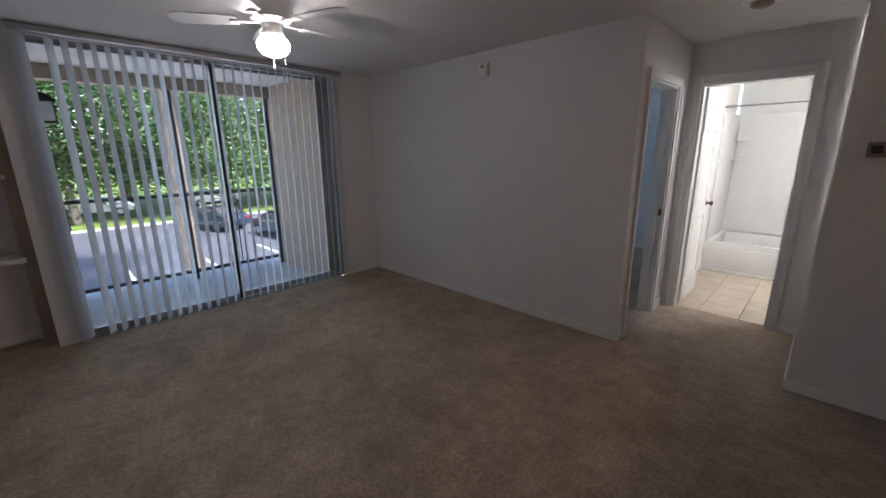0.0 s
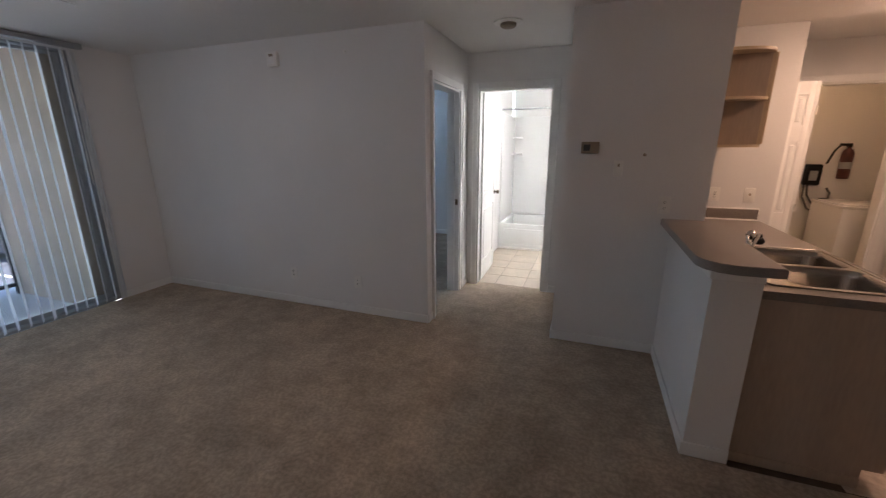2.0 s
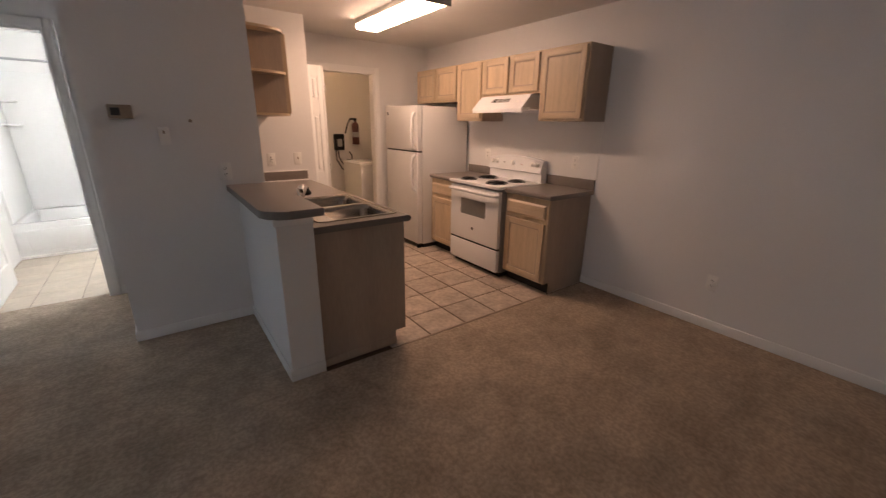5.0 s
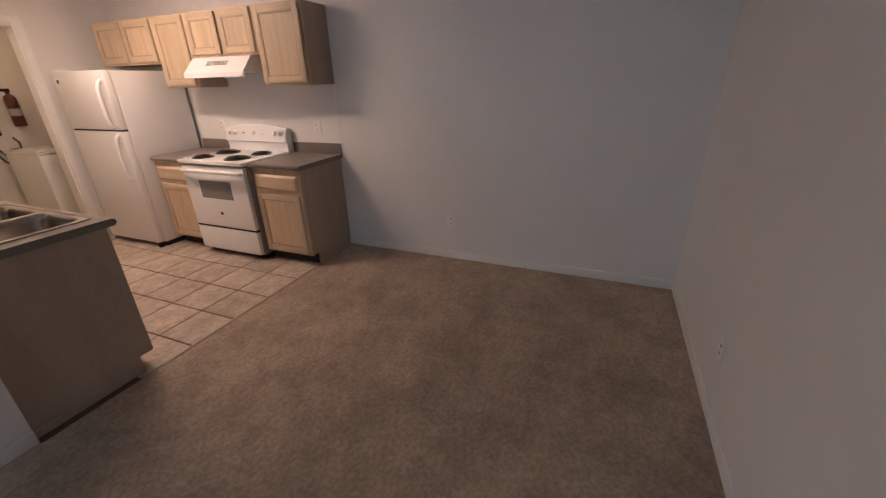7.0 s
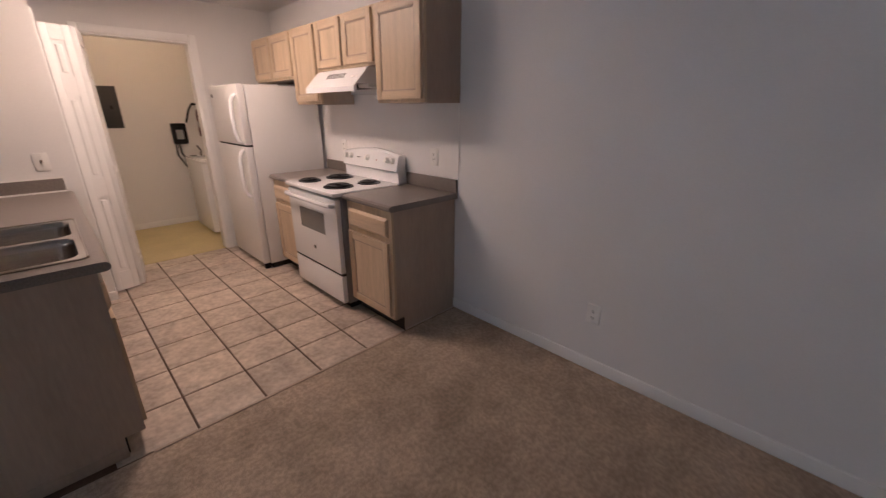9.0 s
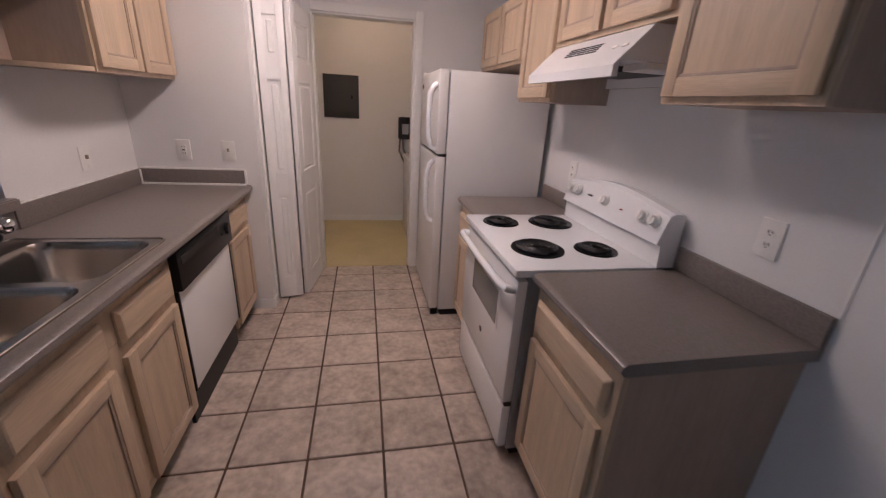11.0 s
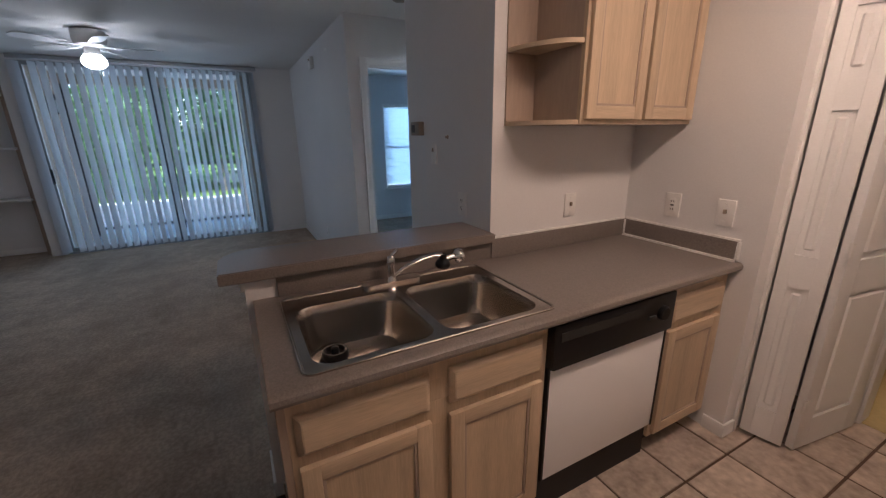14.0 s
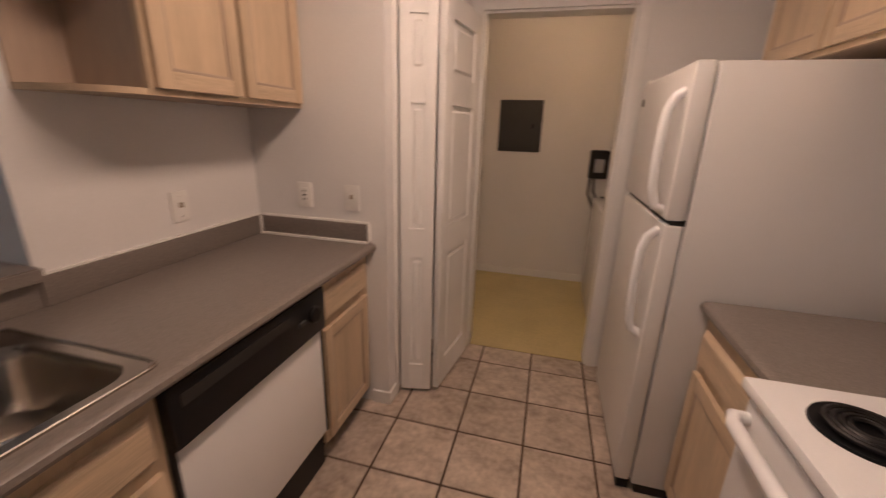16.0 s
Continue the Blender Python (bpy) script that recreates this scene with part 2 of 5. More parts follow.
def mesh_from(name, bm, mat):
    bmesh.ops.recalc_face_normals(bm, faces=bm.faces)
    me = bpy.data.meshes.new(name)
    bm.to_mesh(me)
    bm.free()
    me.polygons.foreach_set("use_smooth", [True] * len(me.polygons))
    me.set_sharp_from_angle(angle=radians(35))
    me.materials.append(mat)
    return me


def part(name, bm, mat, parent, label=""):
    ob = new(name, mesh_from(name, bm, mat))
    ob.parent = parent
    return tagged(ob, label)


def solid(name, bm, mat, label="", category="", kind="", m=None, group=""):
    ob = new(name, mesh_from(name, bm, mat))
    if m:
        ob.matrix_basis = m
    return tagged(ob, label, category, group, kind)


def thing(name, m, label, category, group=""):
    ob = new(name)
    ob.empty_display_size = 0.1
    ob.matrix_basis = m
    return tagged(ob, label, category, group)


H = 2.45
WX, EX = -3.90, 3.98          # window wall, stove wall
SOUTH, NORTH = -0.60, 3.337   # back wall, blank wall
HX, HX2, HY = -0.642, 0.425, 4.50   # hall sides and end
SY, KX, KY = 3.426, 1.376, 4.384    # pier face, kitchen wall faces
LY = 5.115                           # laundry opening wall

# ---- setting ----
carpet = boxes((WX, SOUTH, -0.12, EX, 2.33, 0), (WX, 2.33, -0.12, KX, NORTH, 0), (HX, NORTH, -0.12, KX, HY + 0.06, 0),
               (WX, NORTH, -0.12, HX, 6.9, 0), (WX - 0.34, SOUTH, -0.12, WX, 0.10, 0))
solid("floor_carpet", carpet, CARPET, "worn beige-brown cut-pile carpet with darker traffic stains", "carpet", "structure")
kitchen_floor = solid("floor_kitchen", boxes((KX, 2.33, -0.12, EX + 0.1, LY + 0.03, -0.004)), GROUT, "dark brown grout bed under beige kitchen tiles", "floor", "structure")
solid("floor_laundry", boxes((1.9, LY + 0.03, -0.12, 4.1, 6.9, 0)), VINYL, "yellowish sheet vinyl floor of the laundry closet", "floor", "structure")
bath_floor = solid("floor_bath", boxes((HX, HY + 0.06, -0.12, 0.95, 7.2, -0.004)), GROUT, "grout bed under beige bathroom tiles", "floor", "structure")
solid("floor_threshold", boxes((KX + 0.6, 2.322, -0.02, EX - 0.55, 2.338, 0.006), bevel=0.002), OAK_SIDE, "thin brown transition strip between carpet and tile", "threshold", "structure")
solid("ceiling", boxes((WX - 0.5, SOUTH - 0.12, H, 4.2, 7.3, H + 0.2)), CEILING, "off-white flat textured ceiling", "ceiling", "structure")

W = 0.12
solid("wall_west", boxes((WX - 0.12, 0.10, 0, WX, 0.26, H), (WX - 0.12, 2.79, 0, WX, 4.79, H), (WX - 0.12, 0.26, 2.39, WX, 2.79, H),
                         (WX - 0.12, 4.79, 0, WX, 6.39, 0.56), (WX - 0.12, 4.79, 2.0, WX, 6.39, H), (WX - 0.12, 6.39, 0, WX, 6.9, H),
                         (WX - 0.46, SOUTH - W, 0, WX - 0.34, 0.10, H), (WX - 0.34, 0.04, 0, WX - 0.121, 0.10, H)),
      PAINT, "painted outer wall with patio door, window and shelf niche", "wall", "structure")
solid("wall_south", boxes((WX - 0.34, SOUTH - W, 0, EX, SOUTH, H)), PAINT, "plain off-white painted wall", "wall", "structure")
solid("wall_east", boxes((EX, SOUTH - W, 0, EX + W, 6.9, H)), PAINT, "plain off-white painted wall beside the stove", "wall", "structure")
solid("wall_north", boxes((WX, NORTH, 0, HX - W, NORTH + W, H), (HX - W, NORTH, 0, HX, 3.50, H), (HX - W, 3.50, 2.065, HX, 4.22, H), (HX - W, 4.22, 0, HX, 6.9, H)),
      PAINT, "off-white painted wall wrapping into the hallway with a doorway", "wall", "structure")
solid("wall_bedroom", boxes((WX, 6.9, 0, HX, 7.02, H)), PAINT, "far painted wall of the bedroom", "wall", "structure")
solid("wall_bath", boxes((HX, HY, 0, -0.525, HY + W, H), (0.225, HY, 0, HX2, HY + W, H), (-0.525, HY, 2.105, 0.225, HY + W, H),
                         (0.95, HY + W, 0, 1.05, 7.2, H), (HX, 7.2, 0, 1.05, 7.3, H)), PAINT, "painted wall at the hall end with the bathroom doorway", "wall", "structure")
solid("wall_pier", boxes((HX2, SY, 0, KX, KY, H), (HX2, KY, 0, 2.085, KY + 0.1, H), (1.98, KY + 0.1, 0, 2.085, LY, H)), PAINT, "painted wall pier between hall and kitchen", "wall", "structure")
solid("wall_laundry", boxes((1.9, LY, 0, 2.37, LY + W, H), (3.165, LY, 0, EX, LY + W, H), (2.37, LY, 2.085, 3.165, LY + W, H),
                            (1.9, LY + W, 0, 2.0, 6.9, H), (1.9, 6.67, 0, EX, 6.9, H)), PAINT, "painted walls of the laundry closet", "wall", "structure")
solid("wall_half", boxes((1.178, 2.352, 0, KX, SY, 1.0)), PAINT, "low painted half wall carrying the bar top", "wall", "structure")


def baseboard(name, runs):
    """Runs of (x0, y0, x1, y1, nx, ny): a line on the wall and its outward side."""
    bm = bmesh.new()
    for x0, y0, x1, y1, nx, ny in runs:
        d = 0.012
        xs, ys = sorted((x0, x1)), sorted((y0, y1))
        lo = (min(xs[0], xs[0] + nx * d), min(ys[0], ys[0] + ny * d))
        hi = (max(xs[1], xs[1] + nx * d), max(ys[1], ys[1] + ny * d))
        box(bm, lo[0], lo[1], 0, hi[0], hi[1], 0.075, bevel=0.004)
    return solid(name, bm, TRIM, "white painted wooden baseboard", "baseboard", "structure")


baseboard("baseboard_north", [(WX, NORTH, HX, NORTH, 0, -1), (HX, NORTH, HX, 3.43, 1, 0)])
baseboard("baseboard_hall", [(HX, 4.29, HX, HY, 1, 0), (0.29, HY, HX2, HY, 0, -1), (HX2, SY, HX2, HY, -1, 0)])
baseboard("baseboard_pier", [(HX2 - 0.012, SY, 1.178, SY, 0, -1)])
baseboard("baseboard_half", [(1.178, 2.34, 1.178, SY - 0.012, -1, 0), (1.166, 2.352, KX, 2.352, 0, -1)])
baseboard("baseboard_west", [(WX, 2.83, WX, NORTH, 1, 0), (WX, 0.10, WX, 0.25, 1, 0)])
baseboard("baseboard_niche", [(WX - 0.34, SOUTH, WX - 0.34, 0.04, 1, 0), (WX - 0.328, 0.04, WX - 0.125, 0.04, 0, -1)])
baseboard("baseboard_south", [(WX, SOUTH, EX, SOUTH, 0, 1)])
baseboard("baseboard_east", [(EX, SOUTH + 0.012, EX, 2.35, -1, 0), (EX, LY + W, EX, 6.67, -1, 0)])
baseboard("baseboard_kitchen", [(2.085, KY + 0.0, 2.085, 4.47, 1, 0), (1.99, KY, 2.097, KY, 0, -1)])
baseboard("baseboard_laundry", [(2.0, 6.67, EX - 0.012, 6.67, 0, -1), (3.24, LY, 3.6, LY, 0, -1)])
baseboard("baseboard_bedroom", [(WX, NORTH + W, WX, 6.9, 1, 0), (WX, 6.9, HX - W, 6.9, 0, -1)])


# door casings: (two uprights and a head, with a back band) and jambs
def casing(name, lines, label):
    bm = bmesh.new()
    for r in lines:
        box(bm, *r, bevel=0.005)
    return solid(name, bm, TRIM, label, "door frame", "structure")


c = 0.062
casing("trim_bedroom_door", [(HX, 3.50 - c, 0, HX + 0.018, 3.50, 2.065 + c), (HX, 4.22, 0, HX + 0.018, 4.22 + c, 2.065 + c), (HX, 3.50, 2.065, HX + 0.018, 4.22, 2.065 + c),
                             (HX + 0.016, 3.50 - c, 0, HX + 0.026, 3.50 - c + 0.015, 2.065 + c), (HX + 0.016, 4.205 + c, 0, HX + 0.026, 4.22 + c, 2.065 + c)], "white painted bedroom door casing")
jamb = solid("door_jamb_bedroom", boxes((HX - W - 0.005, 3.50, 0, HX + 0.004, 3.518, 2.065), (HX - W - 0.005, 4.202, 0, HX + 0.004, 4.22, 2.065), (HX - W - 0.005, 3.518, 2.047, HX + 0.004, 4.202, 2.065),
                                 (HX - 0.08, 4.19, 0, HX - 0.045, 4.202, 2.047), (HX - 0.08, 3.518, 0, HX - 0.045, 3.53, 2.047)), TRIM, "white painted door jamb and stop", "door frame", "structure")
part("strike_plate", boxes((HX - 0.035, 4.197, 0.95, HX - 0.008, 4.2015, 1.01)), BRASS, jamb, "small brass strike plate")
casing("trim_bath_door", [(-0.525 - c, HY - 0.018, 0, -0.525, HY, 2.105 + c), (0.225, HY - 0.018, 0, 0.225 + c, HY, 2.105 + c), (-0.525, HY - 0.018, 2.105, 0.225, HY, 2.105 + c),
                          (-0.525 - c, HY - 0.026, 0, -0.51 - c, HY - 0.016, 2.105 + c), (0.21 + c, HY - 0.026, 0, 0.225 + c, HY - 0.016, 2.105 + c)], "white painted bathroom door casing")
solid("door_jamb_bath", boxes((-0.525, HY - 0.004, 0, -0.507, HY + W + 0.005, 2.105), (0.207, HY - 0.004, 0, 0.225, HY + W + 0.005, 2.105), (-0.507, HY - 0.004, 2.087, 0.207, HY + W + 0.005, 2.105)),
      TRIM, "white painted door jamb", "door frame", "structure")
casing("trim_laundry_door", [(2.37 - c, LY - 0.018, 0, 2.37, LY, 2.085 + c), (3.165, LY - 0.018, 0, 3.165 + c, LY, 2.085 + c), (2.37, LY - 0.018, 2.085, 3.165, LY, 2.085 + c),
                             (2.37, LY - 0.004, 0, 2.385, LY + W, 2.085), (3.15, LY - 0.004, 0, 3.165, LY + W, 2.085), (2.385, LY - 0.004, 2.07, 3.15, LY + W, 2.085)], "white painted casing of the laundry opening")
casing("trim_pantry_door", [(2.085, 4.47, 0, 2.10, 4.50, 2.12), (2.085, 4.50, 2.06, 2.103, LY - 0.02, 2.12)], "white painted pantry door casing")


# ---- doors ----
def panelled_leaf(ob, w, h, panels, thick=0.034):
    """A leaf along local x with raised panels on both faces."""
    st = 0.045 if w < 0.3 else 0.09
    xs = (0, st, w - st, w)
    bm = bmesh.new()
    box(bm, xs[0], -thick / 2, 0, xs[1], thick / 2, h, bevel=0.002)
    box(bm, xs[2], -thick / 2, 0, xs[3], thick / 2, h, bevel=0.002)
    z = 0
    for a, b in list(panels) + [(h, h)]:
        box(bm, xs[1], -thick / 2, z, xs[2], thick / 2, a)
        z = b
    part("leaf_frame", bm, TRIM, ob)
    for a, b in panels:
        bm = bmesh.new()
        box(bm, xs[1], -0.006, a, xs[2], 0.006, b)
        box(bm, xs[1] + 0.016, -thick / 2 + 0.002, a + 0.022, xs[2] - 0.016, thick / 2 - 0.002, b - 0.022, bevel=0.0115, seg=1)
        part("raised_panel", bm, TRIM, ob)


bath_door = thing("door_bath", pose(-0.505, HY + 0.095, 0.012, 0, 0, 91.5), "white panelled bathroom door standing open inwards", "door")
bath_door["kind"] = "structure"
panelled_leaf(bath_door, 0.71, 2.07, [(0.22, 0.85), (1.0, 1.55), (1.68, 1.95)])
for s in (-1, 1):
    knob = bmesh.new()
    lathe(knob, [(0.026, 0), (0.026, 0.006), (0.010, 0.012), (0.010, 0.03), (0.022, 0.036), (0.026, 0.05), (0.02, 0.062), (0.004, 0.065)], 20,
          matrix=Matrix.Translation((0.65, 0.017 * s, 0.97)) @ Matrix.Rotation(radians(-90 * s), 4, "X"))
    part("door_knob", knob, BRASS, bath_door, "dark brass door knob")
bifold_a = thing("bifold_door_leaf", pose(2.103, 4.522, 0.02, 0, 0, 12), "white six-panel bifold door leaf beside the pantry jamb", "door", "bifold leaves")
panelled_leaf(bifold_a, 0.168, 2.02, [(0.16, 0.80), (0.95, 1.55), (1.68, 1.92)])
bifold_b = thing("bifold_door_leaf", pose(2.292, 4.567, 0.02, 0, 0, 81.5), "white folded bifold door leaf with raised panels", "door", "bifold leaves")
panelled_leaf(bifold_b, 0.475, 2.02, [(0.16, 0.80), (0.95, 1.55), (1.68, 1.92)])
for z in (0.25, 1.0, 1.8):
    hinge = bmesh.new()
    rod(hinge, (-0.018, -0.022, z - 0.035), (-0.018, -0.022, z + 0.035), 0.006, seg=10)
    box(hinge, -0.018, -0.024, z - 0.03, 0.012, -0.019, z + 0.03)
    part("hinge", hinge, WHITE_PLASTIC, bifold_b, "painted butt hinge")

# ---- patio door, blinds, balcony ----
patio = thing("window_1", pose(0, 0, 0), "two-panel sliding glass patio door in a bronze frame", "patio door")
patio["kind"] = "structure"
part("outer_frame", boxes((WX - 0.115, 0.26, 0.001, WX - 0.01, 0.285, 2.39), (WX - 0.115, 2.755, 0.001, WX - 0.01, 2.79, 2.39), (WX - 0.115, 0.285, 2.37, WX - 0.01, 2.755, 2.39), (WX - 0.115, 0.285, 0.001, WX + 0.0, 2.755, 0.03), bevel=0.003), ALUMINIUM, patio)
for y0, y1, x in ((0.285, 1.565, WX - 0.05), (1.525, 2.755, WX - 0.09)):
    sash = part("sash_frame", boxes((x - 0.018, y0, 0.03, x + 0.018, y0 + 0.04, 2.37), (x - 0.018, y1 - 0.04, 0.03, x + 0.018, y1, 2.37), (x - 0.018, y0 + 0.04, 2.345, x + 0.018, y1 - 0.04, 2.37), (x - 0.018, y0 + 0.04, 0.03, x + 0.018, y1 - 0.04, 0.075), bevel=0.003), ALUMINIUM, patio)
    pane = part("pane", boxes((x - 0.004, y0 + 0.035, 0.07, x + 0.004, y1 - 0.035, 2.35)), GLASS, sash, "clear glass pane")
    pane.visible_shadow = False
part("meeting_stile", boxes((WX - 0.031, 1.522, 0.03, WX - 0.026, 1.568, 2.37), (WX - 0.115, 1.522, 0.03, WX - 0.109, 1.568, 2.37), bevel=0.001), BRONZE, patio, "dark bronze meeting stile")
part("handle", boxes((WX - 0.03, 0.295, 0.92, WX + 0.016, 0.32, 1.14), (WX - 0.03, 0.32, 0.94, WX - 0.012, 0.335, 1.12), bevel=0.006), BLACK, patio, "black pull handle")

blind = thing("vertical_blind", pose(WX + 0.075, 0, 0), "grey-white vertical blind with its vanes turned open", "blind")
part("head_rail", boxes((-0.03, 0.24, 2.40, 0.03, 2.86, 2.445), bevel=0.004), ALUMINIUM, blind)
vane = bmesh.new()
for k in range(7):
    u0 = -0.0445 + 0.089 * k / 6
    for zz in (0.035, 2.375):
        vane.verts.new((u0, 0.006 * (1 - (u0 / 0.0445) ** 2), zz))
vane.verts.ensure_lookup_table()
for k in range(6):
    a = vane.verts
    vane.faces.new((a[2 * k], a[2 * k + 2], a[2 * k + 3], a[2 * k + 1]))
bmesh.ops.solidify(vane, geom=vane.faces[:], thickness=0.001)
vane_mesh = mesh_from("vane", vane, VANE)
rng = random.Random(4)
ys = [0.262 + 0.012 * i for i in range(4)] + [0.445 + 0.0835 * i for i in range(28)] + [2.775, 2.80]
for y in ys:
    v = new("vane", vane_mesh)
    v.parent = blind
    v.matrix_basis = pose(0, y, 0, 0, 0, 147 + rng.uniform(-4, 4))
wand = bmesh.new()
rod(wand, (0.03, 2.70, 2.40), (0.035, 2.71, 1.2), 0.004, seg=8)
part("wand", wand, WHITE_PLASTIC, blind)

solid("balcony_floor", boxes((-5.75, 0.10, -0.25, WX - 0.12, 2.75, -0.06)), SLAB, "pale grey concrete balcony floor", "balcony", "structure")
solid("balcony_wall", boxes((-5.45, 2.62, -0.25, WX - 0.12, 2.78, 2.42), (-5.45, 0.02, -0.25, WX - 0.12, 0.24, 2.42)), STUCCO, "tan textured stucco balcony side walls", "wall", "structure")
solid("balcony_ceiling", boxes((-5.75, 0.02, 2.42, WX - 0.12, 2.78, 2.60)), CEILING, "pale painted balcony ceiling", "ceiling", "structure")
solid("balcony_beam", boxes((-5.45, 0.24, 2.28, -5.27, 2.62, 2.42)), STUCCO, "tan stucco beam over the balcony opening", "beam", "structure")
rail = thing("balcony_railing", pose(-5.36, 0, -0.06), "dark metal balcony railing with screen posts", "railing")
part("top_rail", boxes((-0.025, 0.24, 1.09, 0.025, 2.62, 1.13), bevel=0.004), BRONZE, rail)
part("bottom_rail", boxes((-0.02, 0.24, 0.09, 0.02, 2.62, 0.13), bevel=0.004), BRONZE, rail)
for y in (0.26, 1.47, 2.60):
    part("post", boxes((-0.02, y - 0.02, 0, 0.02, y + 0.02, 2.35), bevel=0.003), BRONZE, rail)
for y in (0.62, 2.05):
    part("baluster", boxes((-0.006, y - 0.006, 0.13, 0.006, y + 0.006, 2.35)), BRONZE, rail)
lantern = thing("wall_lantern", pose(-4.62, 0.24, 1.83), "black outdoor wall lantern with frosted glass", "wall lamp")
part("back_plate", boxes((-0.05, 0, 0.02, 0.05, 0.02, 0.22), bevel=0.004), BLACK, lantern)
cage = bmesh.new()
for dx in (-0.055, 0.055):
    for dy in (0.075, 0.185):
        box(cage, dx - 0.006, dy - 0.006, 0, dx + 0.006, dy + 0.006, 0.17)
box(cage, -0.065, 0.065, -0.012, 0.065, 0.195, 0.004)
prism(cage, [(-0.075, 0.055), (0.075, 0.055), (0.075, 0.205), (-0.075, 0.205)], 0.17, 0.185)
bmesh.ops.create_cone(cage, cap_ends=True, segments=4, radius1=0.10, radius2=0.02, depth=0.06, matrix=pose(0, 0.13, 0.214, 0, 0, 45))
box(cage, -0.012, 0.01, 0.10, 0.012, 0.08, 0.12)
part("cage", cage, BLACK, lantern)
part("lantern_glass", boxes((-0.05, 0.08, 0.004, 0.05, 0.18, 0.168)), LANTERN_GLASS, lantern, "frosted lantern glass")

# niche shelves
for z in (0.76, 1.40, 2.02):
    solid("niche_shelf", boxes((WX - 0.34, SOUTH, z - 0.03, WX - 0.04, 0.04, z), bevel=0.003), TRIM, "white painted shelf built into the wall niche", "shelf", group="niche shelves")

# bedroom window
bedwin = thing("window_2", pose(WX, 0, 0), "white bedroom window with a closed mini blind", "window")
bedwin["kind"] = "structure"
part("window_frame", boxes((-0.10, 4.79, 0.56, -0.05, 4.83, 2.0), (-0.10, 6.35, 0.56, -0.05, 6.39, 2.0), (-0.10, 4.83, 1.96, -0.05, 6.35, 2.0), (-0.10, 4.83, 0.56, -0.05, 6.35, 0.60), (-0.095, 4.83, 1.26, -0.055, 6.35, 1.30), bevel=0.003), TRIM, bedwin)
part("window_sill", boxes((-0.05, 4.77, 0.535, 0.03, 6.41, 0.56), bevel=0.004), TRIM, bedwin)
p = part("pane", boxes((-0.078, 4.825, 0.595, -0.072, 6.355, 1.965)), GLASS, bedwin, "clear glass pane")
p.visible_shadow = False
mini = thing("mini_blind", pose(WX - 0.025, 5.59, 0.60), "white mini blind let down over the bedroom window", "blind")
part("head_rail", boxes((-0.015, -0.78, 1.35, 0.015, 0.78, 1.385)), WHITE_PLASTIC, mini)
slat = boxes((-0.0008, -0.775, -0.012, 0.0008, 0.775, 0.012))
bmesh.ops.rotate(slat, verts=slat.verts, matrix=Matrix.Rotation(radians(42), 3, "Y"))
slat_mesh = mesh_from("slat", slat, SLAT)
for i in range(62):
    s = new("slat", slat_mesh)
    s.parent = mini
    s.matrix_basis = pose(0, 0, 0.03 + i * 0.0212)
part("bottom_rail", boxes((-0.012, -0.775, 0.0, 0.012, 0.775, 0.014)), WHITE_PLASTIC, mini)

# ---- ceiling fan ----
fan = thing("ceiling_fan", pose(-2.15, 1.375, H), "white hugger ceiling fan with a lit glass bowl", "ceiling fan")
part("motor_housing", lathe(bmesh.new(), [(0.10, 0), (0.125, -0.01), (0.13, -0.09), (0.115, -0.13), (0.07, -0.15), (0.05, -0.155)], 36), FAN_WHITE, fan)
part("switch_housing", lathe(bmesh.new(), [(0.055, -0.15), (0.06, -0.16), (0.06, -0.195), (0.07, -0.20), (0.07, -0.215)], 28), FAN_WHITE, fan)
bowl = part("light_bowl", lathe(bmesh.new(), [(0.06, -0.215), (0.082, -0.233), (0.096, -0.26), (0.093, -0.29), (0.07, -0.318), (0.035, -0.333), (0.004, -0.338)], 32),
            glow("lit_bowl", (1.0, 0.97, 0.93), FAN_LAMP), fan, "glowing frosted glass bowl")
for k in range(5):
    ang = 72 * k + 20
    iron = bmesh.new()
    box(iron, 0.09, -0.018, -0.148, 0.20, 0.018, -0.142, bevel=0.002)
    lathe(iron, [(0.03, -0.15), (0.03, -0.144)], 16, centre=(0.205, 0, 0))
    bmesh.ops.rotate(iron, verts=iron.verts, matrix=Matrix.Rotation(radians(ang), 3, "Z"))
    part("blade_iron", iron, FAN_WHITE, fan)
    blade = bmesh.new()
    out = [(0.19, -0.045), (0.30, -0.058), (0.50, -0.062), (0.545, -0.045), (0.56, 0), (0.545, 0.045), (0.50, 0.062), (0.30, 0.058), (0.19, 0.045)]
    prism(blade, out, -0.003, 0.003)
    blade.transform(Matrix.Rotation(radians(ang), 4, "Z") @ Matrix.Translation((0, 0, -0.138)) @ Matrix.Rotation(radians(11), 4, "X"))
    part("blade", blade, FAN_WHITE, fan)
for dx, ln in ((0.06, 0.20), (-0.06, 0.10)):
    ch = bmesh.new()
    rod(ch, (dx, 0.03, -0.20), (dx * 1.4, 0.03, -0.25 - ln), 0.0018, seg=6)
    lathe(ch, [(0.002, -0.29 - ln), (0.007, -0.28 - ln), (0.006, -0.26 - ln), (0.002, -0.25 - ln)], 10, centre=(dx * 1.4, 0.03, 0))
    part("pull_chain", ch, WHITE_PLASTIC, fan)

